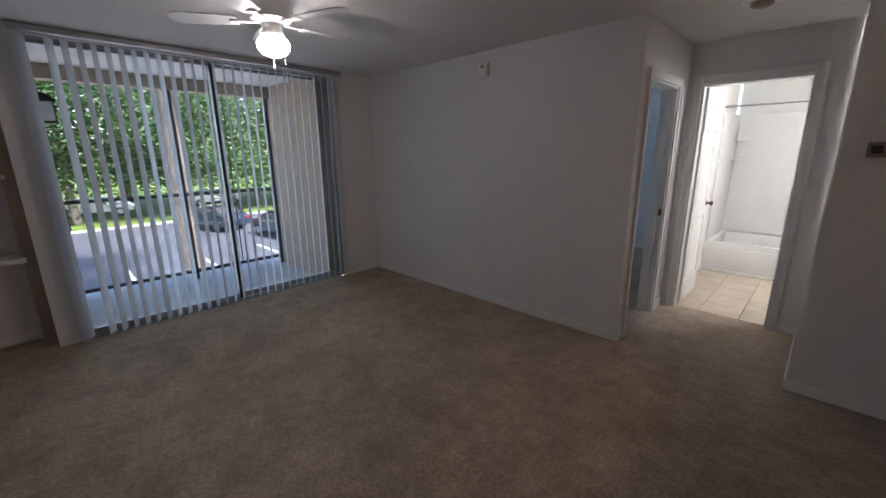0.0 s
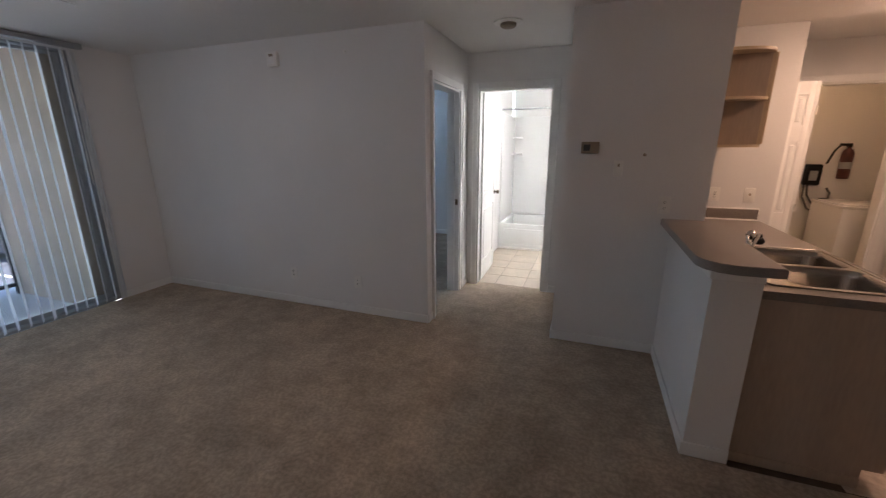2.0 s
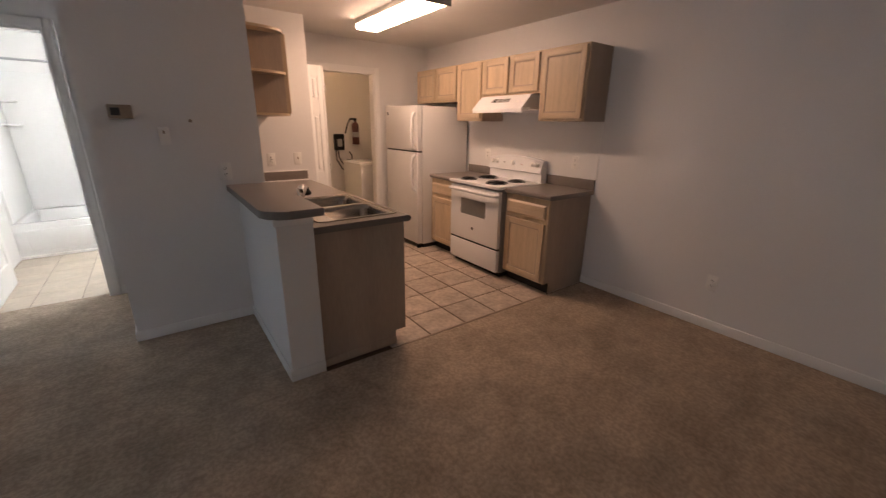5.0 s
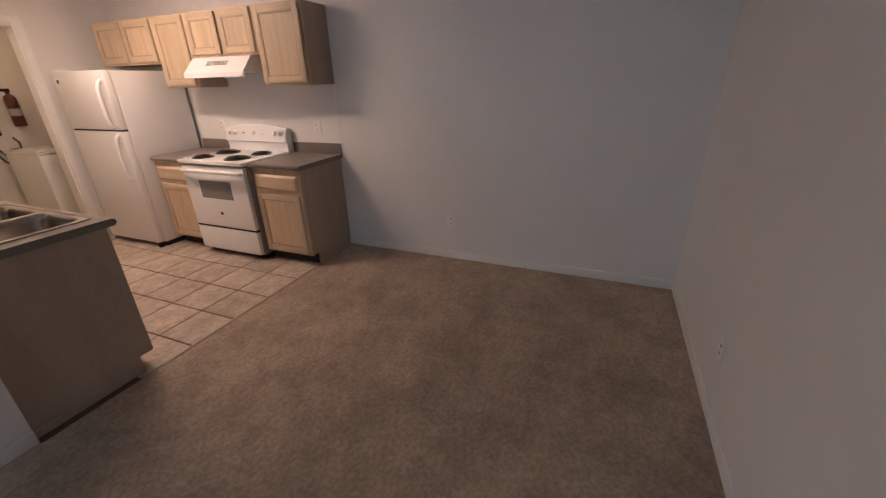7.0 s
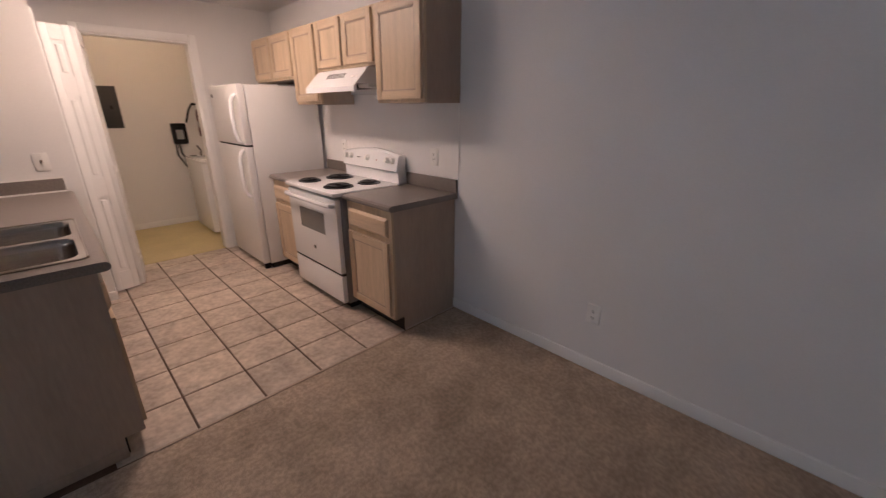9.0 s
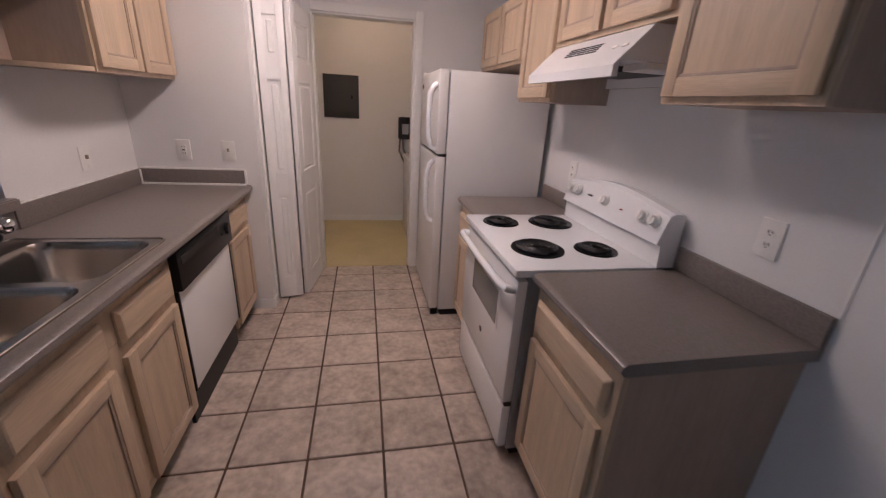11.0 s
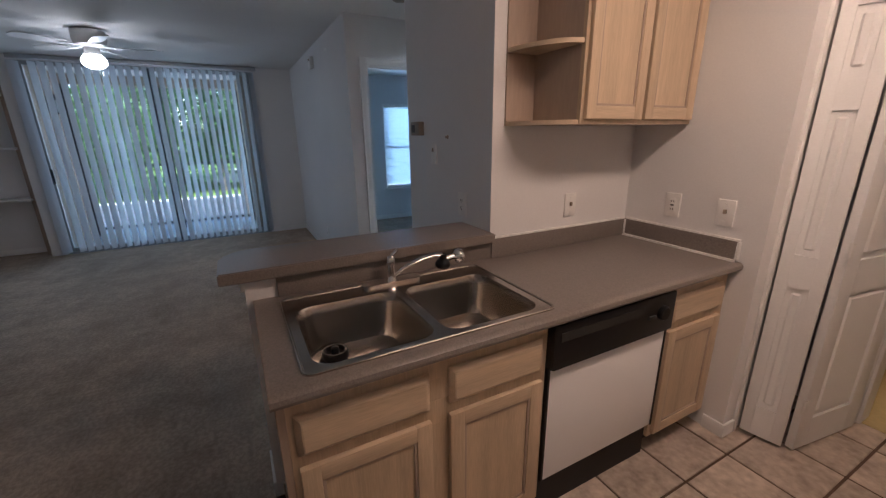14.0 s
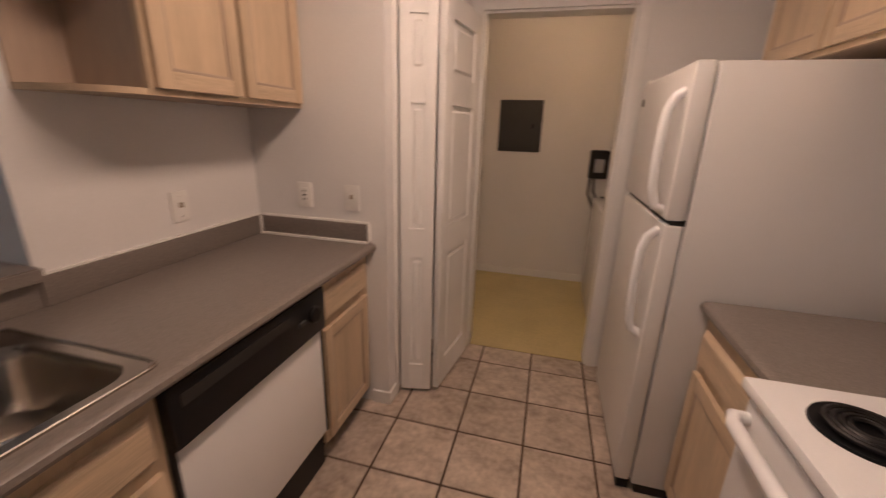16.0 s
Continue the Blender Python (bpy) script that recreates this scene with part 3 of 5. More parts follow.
smoke = thing("smoke_detector", pose(-0.06, 3.60, H), "round smoke detector with a brownish grille on the hall ceiling", "smoke detector")
part("base", lathe(bmesh.new(), [(0.11, 0), (0.11, -0.006), (0.085, -0.012)], 28), WHITE_PLASTIC, smoke)
part("cap", lathe(bmesh.new(), [(0.06, -0.012), (0.06, -0.03), (0.045, -0.04), (0.003, -0.042)], 28), TAN_PLASTIC, smoke)
chime = thing("alarm_box", pose(-2.065, NORTH, 2.28), "small white alarm sounder box high on the wall", "alarm")
part("case", boxes((-0.055, -0.04, -0.06, 0.055, 0, 0.06), bevel=0.006), WHITE_PLASTIC, chime)
part("grille", boxes((-0.035, -0.044, -0.04, 0.035, -0.0395, 0.005)), TRIM, chime)
part("button", boxes((-0.02, -0.045, 0.02, 0.02, -0.0395, 0.04)), TAN_PLASTIC, chime)
sprinkler = bmesh.new()
lathe(sprinkler, [(0.016, 0), (0.016, 0.003), (0.006, 0.006), (0.006, 0.02), (0.011, 0.022), (0.003, 0.024)], 16, matrix=Matrix.Rotation(radians(90), 4, "X"))
solid("wall_sprinkler", sprinkler, WHITE_PLASTIC, "tiny sidewall fire sprinkler head high on the wall", "sprinkler", m=pose(-1.34, NORTH, 2.29))


def plate(m, style, label):
    """A wall plate whose face looks along local -y."""
    ob = thing("wall_outlet" if style != "switch" else "light_switch", m, label, "outlet" if style != "switch" else "switch")
    part("cover_plate", boxes((-0.039, -0.0075, -0.061, 0.039, 0, 0.061), bevel=0.003), WHITE_PLASTIC, ob)
    if style == "switch":
        part("toggle", boxes((-0.006, -0.018, -0.004, 0.006, -0.005, 0.016), bevel=0.002), TAN_PLASTIC, ob)
        for z in (-0.04, 0.04):
            part("screw", lathe(bmesh.new(), [(0.003, 0), (0.003, 0.0015)], 8, matrix=Matrix.Translation((0, -0.006, z)) @ Matrix.Rotation(radians(90), 4, "X")), CHROME, ob)
    elif style == "ground_fault":
        part("socket_body", boxes((-0.017, -0.009, -0.035, 0.017, -0.005, 0.035), bevel=0.002), WHITE_PLASTIC, ob)
        part("reset_button", boxes((-0.008, -0.011, -0.004, 0.008, -0.008, 0.003)), BLACK, ob)
        for x0 in (-0.008, 0.005):
            for z0 in (0.014, -0.026):
                part("slot", boxes((x0, -0.0102, z0, x0 + 0.003, -0.0085, z0 + 0.010)), DARK, ob)
    else:
        for z in (-0.02, 0.02):
            sock = part("socket", lathe(bmesh.new(), [(0.016, 0), (0.016, 0.003), (0.015, 0.004)], 18, matrix=Matrix.Translation((0, -0.005, z)) @ Matrix.Rotation(radians(90), 4, "X")), WHITE_PLASTIC, ob)
            for x0, z0, x1, z1 in ((-0.007, -0.002, -0.0045, 0.008), (0.0045, -0.002, 0.007, 0.008), (-0.002, -0.009, 0.002, -0.005)):
                part("slot", boxes((x0, -0.0102, z + z0, x1, -0.0085, z + z1)), DARK, sock)
    return ob


plate(pose(-2.09, NORTH, 0.32), "socket", "white duplex outlet low on the blank wall")
plate(pose(-1.35, NORTH, 0.31), "socket", "white duplex outlet low on the blank wall")
plate(pose(1.12, SY, 1.14), "socket", "white duplex outlet on the pier above the bar")
plate(pose(2.72, SOUTH, 0.35, 0, 0, 180), "socket", "white duplex outlet low on the back wall")
plate(pose(EX, 1.235, 0.365, 0, 0, -90), "socket", "white duplex outlet low on the dining wall")
plate(pose(EX, 2.565, 1.15, 0, 0, -90), "socket", "white duplex outlet above the counter by the stove")
plate(pose(EX, 3.80, 1.15, 0, 0, -90), "socket", "white duplex outlet behind the stove")
plate(pose(1.655, KY, 1.13), "ground_fault", "white outlet with a black reset button above the counter")
plate(pose(1.91, KY, 1.13), "switch", "white toggle light switch above the counter")
plate(pose(KX, 3.93, 1.13, 0, 0, 90), "switch", "white toggle switch over the sink counter")
thermo = thing("thermostat", pose(0.60, SY, 1.53), "tan wall thermostat with a small dial window", "thermostat")
part("case", boxes((-0.06, -0.035, -0.04, 0.06, 0, 0.04), bevel=0.005), TAN_PLASTIC, thermo)
part("dial_window", boxes((-0.045, -0.038, -0.022, 0.0, -0.0345, 0.022)), GREY_PANEL, thermo)
latch = thing("wall_switch", pose(0.80, SY, 1.385), "small white wall switch with a dark button", "switch")
part("cover_plate", boxes((-0.03, -0.012, -0.055, 0.03, 0, 0.055), bevel=0.004), WHITE_PLASTIC, latch)
part("button", boxes((-0.006, -0.017, 0.015, 0.006, -0.0115, 0.035)), TAN_PLASTIC, latch)

solid("wall_anchor", lathe(bmesh.new(), [(0.011, 0), (0.011, 0.003), (0.006, 0.006), (0.006, 0.014), (0.002, 0.016)], 14, matrix=Matrix.Rotation(radians(90), 4, "X")), TAN_PLASTIC,
      "small tan plastic anchor in the painted pier wall", "wall anchor", m=pose(0.958, SY, 1.482))


# ---- kitchen cabinets ----
def framed_door(parent, x0, z0, x1, z1, y=-0.02):
    """A recessed-panel cabinet door on a front at local y = 0."""
    s = 0.052
    door = part("door", boxes((x0 + s - 0.006, y + 0.009, z0 + s - 0.006, x1 - s + 0.006, y + 0.014, z1 - s + 0.006)), OAK, parent)
    for a in (x0, x1 - s):
        part("stile", boxes((a, y, z0, a + s, 0, z1), bevel=0.004), OAK, door)
    for a in (z0, z1 - s):
        part("rail", boxes((x0 + s - 0.002, y + 0.0005, a, x1 - s + 0.002, -0.0005, a + s), bevel=0.004), OAK_ACROSS, door)
    t = 0.009
    bm = boxes((x0 + s, y + 0.004, z0 + s, x0 + s + t, y + 0.010, z1 - s), (x1 - s - t, y + 0.004, z0 + s, x1 - s, y + 0.010, z1 - s),
               (x0 + s + t, y + 0.004, z0 + s, x1 - s - t, y + 0.010, z0 + s + t), (x0 + s + t, y + 0.004, z1 - s - t, x1 - s - t, y + 0.010, z1 - s), bevel=0.002)
    part("moulding", bm, OAK_SIDE, door)


def drawer_front(parent, x0, z0, x1, z1):
    bm = bmesh.new()
    e = 0.017
    low = [bm.verts.new(p) for p in ((x0, -0.006, z0), (x1, -0.006, z0), (x1, -0.006, z1), (x0, -0.006, z1))]
    back = [bm.verts.new((v.co.x, -0.0005, v.co.z)) for v in low]
    face = [bm.verts.new(p) for p in ((x0 + e, -0.021, z0 + e), (x1 - e, -0.021, z0 + e), (x1 - e, -0.021, z1 - e), (x0 + e, -0.021, z1 - e))]
    for a, b in ((back, low), (low, face)):
        for i in range(4):
            bm.faces.new((a[i], a[(i + 1) % 4], b[(i + 1) % 4], b[i]))
    bm.faces.new(face)
    bm.faces.new(back[::-1])
    bmesh.ops.bevel(bm, geom=bm.edges[:], offset=0.0025, segments=2, affect="EDGES")
    part("drawer_front", bm, OAK_ACROSS, parent)


def base_cabinet(m, w, columns, label, depth=0.575, side=OAK_SIDE, hollow=False):
    ob = thing("base_cabinet", m, label, "cabinet", "base cabinets")
    shell = boxes((0, 0.019, 0.10, w, depth, 0.68)) if hollow else boxes((0, 0.019, 0.10, w, depth, 0.873))
    part("body", shell, side, ob, "brown cabinet sides")
    part("plinth", boxes((0, 0.08, -0.004, w, depth, 0.10)), side, ob)
    # shade under the cabinet front is put into this board's colour
    part("toe_kick", boxes((0.0, 0.07, -0.004, w, 0.08, 0.10)), DARK, ob, "recessed toe kick with its shade painted near-black")
    if len(columns) > 1:
        part("centre_stile", boxes((columns[0][1] - 0.02, 0.001, 0.135, columns[1][0] + 0.02, 0.0185, 0.79)), OAK, ob)
    part("face_frame", boxes((0, 0, 0.10, 0.035, 0.019, 0.873), (w - 0.035, 0, 0.10, w, 0.019, 0.873), (0.035, 0, 0.79, w - 0.035, 0.019, 0.873), (0.035, 0, 0.10, w - 0.035, 0.019, 0.135), (0.035, 0, 0.63, w - 0.035, 0.019, 0.715)), OAK, ob)
    for x0, x1 in columns:
        drawer_front(ob, x0, 0.692, x1, 0.822)
        framed_door(ob, x0, 0.12, x1, 0.656)
    return ob


def wall_cabinet(m, w, h, columns, label, depth=0.315):
    ob = thing("wall_cabinet", m, label, "cabinet", "wall cabinets")
    part("body", boxes((0, 0.019, 0, w, depth, h)), OAK_SIDE, ob, "brown cabinet sides")
    part("face_frame", boxes((0, 0, 0, 0.035, 0.019, h), (w - 0.035, 0, 0, w, 0.019, h), (0.035, 0, h - 0.035, w - 0.035, 0.019, h), (0.035, 0, 0, w - 0.035, 0.019, 0.035)), OAK, ob)
    for x0, x1 in columns:
        framed_door(ob, x0, 0.02, x1, h - 0.015)
    return ob


FL, FR = 1.972, 3.395
base_cabinet(pose(FL, 2.405, 0, 0, 0, 90), 0.86, [(0.016, 0.40), (0.464, 0.836)], "pale oak sink base cabinet with two doors and false drawers", depth=0.596, hollow=True)
base_cabinet(pose(FL, 3.94, 0, 0, 0, 90), 0.44, [(0.016, 0.405)], "narrow pale oak base cabinet with one drawer and door", depth=0.596)
base_cabinet(pose(FR, 2.865, 0, 0, 0, -90), 0.515, [(0.02, 0.485)], "pale oak base cabinet beside the stove and carpet", depth=0.583)
base_cabinet(pose(FR, 4.13, 0, 0, 0, -90), 0.465, [(0.02, 0.445)], "pale oak base cabinet between fridge and stove", depth=0.583)
solid("end_panel", boxes((KX + 0.002, 2.385, 0.0, FL - 0.075, 2.404, 0.874), (FL - 0.075, 2.385, 0.10, FL + 0.004, 2.404, 0.874)), OAK_SIDE, "brown laminate end panel of the sink cabinets", "panel")

U = 0.315
wall_cabinet(pose(EX - U - 0.002, 4.865, 1.735, 0, 0, -90), 0.855, 0.385, [(0.02, 0.42), (0.435, 0.84)], "short pale oak wall cabinet over the fridge", depth=U)
wall_cabinet(pose(EX - U - 0.002, 4.008, 1.522, 0, 0, -90), 0.425, 0.598, [(0.015, 0.41)], "tall pale oak wall cabinet beside the hood", depth=U)
wall_cabinet(pose(EX - U - 0.002, 3.581, 1.765, 0, 0, -90), 0.788, 0.355, [(0.02, 0.375), (0.405, 0.765)], "short pale oak wall cabinet over the range hood", depth=U)
wall_cabinet(pose(EX - U - 0.002, 2.791, 1.522, 0, 0, -90), 0.477, 0.598, [(0.015, 0.462)], "pale oak wall cabinet at the end of the run", depth=U)
wall_cabinet(pose(KX + 0.297, 3.645, 1.53, 0, 0, 90), 0.735, 0.61, [(0.015, 0.355), (0.375, 0.72)], "pale oak two-door wall cabinet over the counter", depth=0.295)
shelf_unit = thing("open_end_shelf", pose(KX, 3.645, 1.53), "open rounded pale oak end shelf unit, empty", "shelf")
part("back_panel", boxes((0.0, -0.155, 0, 0.01, 0, 0.61)), OAK_SIDE, shelf_unit)
for z in (0.0, 0.30, 0.592):
    sh = bmesh.new()
    prism(sh, [(0.01, 0), (0.29, 0)] + [(0.01 + 0.28 * math.cos(a), -0.155 * math.sin(a)) for a in [radians(d) for d in range(8, 91, 8)]] + [(0.01, -0.155)], z, z + 0.018)
    part("shelf_board", sh, OAK_ACROSS, shelf_unit)


# ---- counters ----
def nosed_counter(name, x_back, x_front, y0, y1, label):
    """A laminate top with a rolled front edge."""
    s = 1 if x_front > x_back else -1
    prof = [(x_back, 0.875), (x_front - s * 0.02, 0.875), (x_front - s * 0.006, 0.881), (x_front, 0.893), (x_front - s * 0.003, 0.906), (x_front - s * 0.014, 0.914), (x_front - s * 0.03, 0.915), (x_back, 0.915)]
    bm = bmesh.new()
    a = [bm.verts.new((x, y0, z)) for x, z in prof]
    b = [bm.verts.new((x, y1, z)) for x, z in prof]
    bm.faces.new(a)
    bm.faces.new(b[::-1])
    for i in range(len(a)):
        j = (i + 1) % len(a)
        bm.faces.new((a[i], b[i], b[j], a[j]))
    return bm


SX0, SX1, SY0, SY1 = 1.436, 1.974, 2.457, 3.302      # sink cut-out outline
top = bmesh.new()
left = nosed_counter("worktop", SX1 - 0.02, 2.026, 2.373, KY, "")
me = bpy.data.meshes.new("tmp")
left.to_mesh(me)
top.from_mesh(me)
left.free()
for r in ((KX, 2.373, 0.875, SX1 - 0.02, SY0 + 0.02, 0.915), (KX, SY1 - 0.02, 0.875, SX1 - 0.02, KY, 0.915), (KX, SY0 + 0.02, 0.875, SX0 + 0.02, SY1 - 0.02, 0.915)):
    box(top, *r)
worktop = solid("worktop", top, LAMINATE, "speckled grey-brown laminate worktop with a rolled edge", "worktop")
solid("backsplash", boxes((KX, 2.46, 0.915, KX + 0.012, SY, 0.999), bevel=0.003), LAMINATE, "grey laminate riser between sink and bar top", "backsplash")
solid("backsplash", boxes((KX, SY, 0.915, KX + 0.019, KY - 0.02, 1.01), bevel=0.003), LAMINATE, "low grey laminate backsplash under the open shelf", "backsplash")
solid("backsplash", boxes((KX, KY - 0.019, 0.915, 1.992, KY, 1.01), bevel=0.003), LAMINATE, "low grey laminate backsplash edged with white caulk", "backsplash")
solid("caulk_bead", boxes((KX + 0.019, KY - 0.030, 0.913, 1.996, KY - 0.018, 0.926), (KX + 0.019, KY - 0.012, 1.008, 1.996, KY - 0.001, 1.019), (KX + 0.001, SY, 1.008, KX + 0.011, KY - 0.012, 1.018), (1.991, KY - 0.024, 0.926, 2.002, KY - 0.001, 1.008), (KX + 0.018, KY - 0.027, 0.926, KX + 0.027, KY - 0.018, 1.008), bevel=0.002), CAULK, "white caulk bead along the backsplash", "caulk")
for y0, y1, lab in ((2.325, 2.874, "grey laminate worktop piece beside the carpet"), (3.652, 4.135, "grey laminate worktop piece beside the fridge")):
    solid("worktop", nosed_counter("worktop", EX - 0.001, 3.362, y0, y1, ""), LAMINATE, lab, "worktop")
    solid("backsplash", boxes((EX - 0.02, y0, 0.916, EX - 0.001, y1, 1.01), bevel=0.003), LAMINATE, "low grey laminate backsplash behind the counter", "backsplash")
bar = bmesh.new()
r = 0.14
outline = [(1.42, 2.275), (1.42, SY - 0.001), (1.112, SY - 0.001)] + [(1.112 + r - r * math.cos(a), 2.275 + r - r * math.sin(a)) for a in [radians(d) for d in range(0, 91, 10)]]
prism(bar, outline, 1.001, 1.045)
bmesh.ops.bevel(bar, geom=[e for e in bar.edges if abs(e.verts[0].co.z - e.verts[1].co.z) < 1e-4], offset=0.004, segments=2, affect="EDGES")
solid("bar_top", bar, LAMINATE, "grey-brown laminate breakfast bar top with a rounded corner", "bar top")


solid("trim_bar", boxes((1.163, 2.337, 0.955, KX, 2.352, 1.0), (1.163, 2.352, 0.955, 1.178, SY, 1.0), bevel=0.005), TRIM, "white painted moulding under the bar top", "trim", "structure")
solid("shoe_strip", boxes((KX, 2.377, 0.0, FL - 0.075, 2.384, 0.055), bevel=0.002), OAK_SIDE, "scuffed brown strip along the cabinet end foot", "trim", "structure")

solid("trim_wall_edge", boxes((EX - 0.004, 2.318, 1.011, EX, 2.325, 1.521)), TRIM, "thin painted edge where kitchen wall meets dining wall", "trim", "structure")

# ---- sink and tap ----
sink = thing("kitchen_sink", pose(0, 0, 0.915), "double-bowl brushed stainless steel drop-in sink", "sink")


def rounded(x0, y0, x1, y1, r, n=6):
    pts = []
    for cx, cy, a0 in ((x1 - r, y1 - r, 0), (x0 + r, y1 - r, 90), (x0 + r, y0 + r, 180), (x1 - r, y0 + r, 270)):
        pts += [(cx + r * math.cos(radians(a0 + 90 * k / n)), cy + r * math.sin(radians(a0 + 90 * k / n))) for k in range(n + 1)]
    return pts


def bowl_mesh(x0, y0, x1, y1):
    """A deep bowl with a flange, rounded walls and floor."""
    rings = []
    for inset, z, rr in ((0, 0.004, 0.06), (0.004, -0.004, 0.06), (0.010, -0.03, 0.06), (0.018, -0.12, 0.065), (0.03, -0.155, 0.07), (0.055, -0.172, 0.08), (0.09, -0.178, 0.06)):
        rings.append([(x, y, z) for x, y in rounded(x0 + inset, y0 + inset, x1 - inset, y1 - inset, rr)])
    bm = bmesh.new()
    vs = [[bm.verts.new(p) for p in ring] for ring in rings]
    for a, b in zip(vs, vs[1:]):
        for i in range(len(a)):
            j = (i + 1) % len(a)
            bm.faces.new((a[i], a[j], b[j], b[i]))
    bm.faces.new(vs[-1])
    return bm


BX0, BX1 = 1.545, 1.944
bowls = [(BX0, 2.492, BX1, 2.860), (BX0, 2.893, BX1, 3.262)]
for b in bowls:
    part("bowl", bowl_mesh(*b), STEEL, sink)
deck = bmesh.new()
outer = [deck.verts.new((x, y, 0.004)) for x, y in rounded(SX0, SY0, SX1, SY1, 0.03)]
edges = [deck.edges.new((outer[i], outer[(i + 1) % len(outer)])) for i in range(len(outer))]
for b in bowls:
    ring = [deck.verts.new((x, y, 0.004)) for x, y in rounded(*b, 0.06)]
    edges += [deck.edges.new((ring[i], ring[(i + 1) % len(ring)])) for i in range(len(ring))]
bmesh.ops.triangle_fill(deck, edges=edges, use_beauty=True)
low = [deck.verts.new((v.co.x * 1.0, v.co.y, 0.0)) for v in outer]
for i in range(len(outer)):
    j = (i + 1) % len(outer)
    deck.faces.new((outer[i], outer[j], low[j], low[i]))
part("deck", deck, STEEL, sink)
part("rim", tube(bmesh.new(), [(x, y, 0.004) for x, y in rounded(SX0 + 0.004, SY0 + 0.004, SX1 - 0.004, SY1 - 0.004, 0.03)] + [(SX1 - 0.004, SY1 - 0.034, 0.004)], 0.004, 8), STEEL, sink)
for x0, y0, x1, y1 in bowls:
    cx, cy = (x0 + x1) / 2 - 0.05, (y0 + y1) / 2 + 0.06
    part("drain", lathe(bmesh.new(), [(0.045, -0.176), (0.042, -0.172), (0.034, -0.175), (0.03, -0.182), (0.003, -0.183)], 24, centre=(cx, cy, 0)), CHROME, sink, "chrome drain ring")
stopper = bmesh.new()
lathe(stopper, [(0.038, 0), (0.045, 0.008), (0.046, 0.028), (0.041, 0.036), (0.034, 0.036), (0.031, 0.022), (0.014, 0.022), (0.014, 0.044), (0.004, 0.047)], 28)
solid("sink_stopper", stopper, BLACK, "black rubber sink stopper lying in the bowl", "stopper", m=pose(1.625, 2.605, 0.7385, 0, 0, 0))
tap = thing("kitchen_tap", pose(1.465, 2.885, 0.919), "chrome single-lever kitchen tap with a filter on its spout", "tap")
pl = bmesh.new()
prism(pl, [(x, y) for x, y in rounded(-0.028, -0.125, 0.028, 0.125, 0.027)], 0, 0.012)
part("deck_plate", pl, CHROME, tap)
part("tap_body", lathe(bmesh.new(), [(0.024, 0.012), (0.021, 0.02), (0.018, 0.045), (0.018, 0.075), (0.020, 0.08), (0.019, 0.10), (0.013, 0.112), (0.003, 0.115)], 24), CHROME, tap)
lev = bmesh.new()
tube(lev, [(0, 0, 0.105), (0.0, 0.012, 0.122), (-0.002, 0.03, 0.134)], 0.007)
part("lever", lev, CHROME, tap)
sp = bmesh.new()
tube(sp, [(0.012, 0.008, 0.03), (0.04, 0.05, 0.075), (0.075, 0.11, 0.11), (0.095, 0.15, 0.122), (0.106, 0.172, 0.124), (0.108, 0.18, 0.112)], 0.008)
part("spout", sp, CHROME, tap)
fil = bmesh.new()
lathe(fil, [(0.014, 0.122), (0.016, 0.112), (0.014, 0.105), (0.024, 0.098), (0.031, 0.086), (0.031, 0.076), (0.024, 0.066), (0.012, 0.062)], 12, centre=(0.108, 0.18, 0))
part("filter_base", fil, BLACK, tap, "black spout filter")
can = bmesh.new()
rod(can, (0.104, 0.185, 0.098), (0.098, 0.235, 0.102), 0.012, 0.013, 18)
lathe(can, [(0.004, -0.022), (0.018, -0.019), (0.028, -0.008), (0.030, 0.004), (0.026, 0.015), (0.014, 0.022), (0.004, 0.023)], 24, matrix=Matrix.Translation((0.096, 0.258, 0.10)) @ Matrix.Rotation(radians(-84), 4, "X"))
part("filter_canister", can, CHROME, tap, "chrome filter canister")

# ---- dishwasher ----
dw = thing("dishwasher", pose(FL + 0.012, 3.268, 0, 0, 0, 90), "white built-in dishwasher with a black control strip", "dishwasher")
part("body", boxes((0.005, 0.048, 0.10, 0.665, 0.59, 0.87)), DARK, dw)
part("door", boxes((0.01, 0, 0.185, 0.66, 0.03, 0.69), bevel=0.004), ENAMEL, dw, "white door panel")
for x in (0.0, 0.66):
    part("side_trim", boxes((x, -0.002, 0.185, x + 0.010, 0.03, 0.69)), BLACK, dw)
ctl = bmesh.new()
box(ctl, 0.0, -0.022, 0.69, 0.67, 0.03, 0.865, bevel=0.008)
cp = part("control_panel", ctl, BLACK, dw, "black control panel")
part("grip_recess", boxes((0.03, -0.0245, 0.80, 0.46, -0.0215, 0.835)), DARK, cp)
part("dial", lathe(bmesh.new(), [(0.032, 0), (0.032, 0.012), (0.026, 0.018), (0.003, 0.018)], 24, matrix=Matrix.Translation((0.585, -0.022, 0.785)) @ Matrix.Rotation(radians(90), 4, "X")), BLACK, cp)
part("latch", boxes((0.50, -0.03, 0.77, 0.54, -0.02, 0.785), bevel=0.002), GREY_PANEL, cp)
part("kick_plate", boxes((0.0, 0.028, 0.0, 0.67, 0.045, 0.18)), BLACK, dw, "black kick plate")

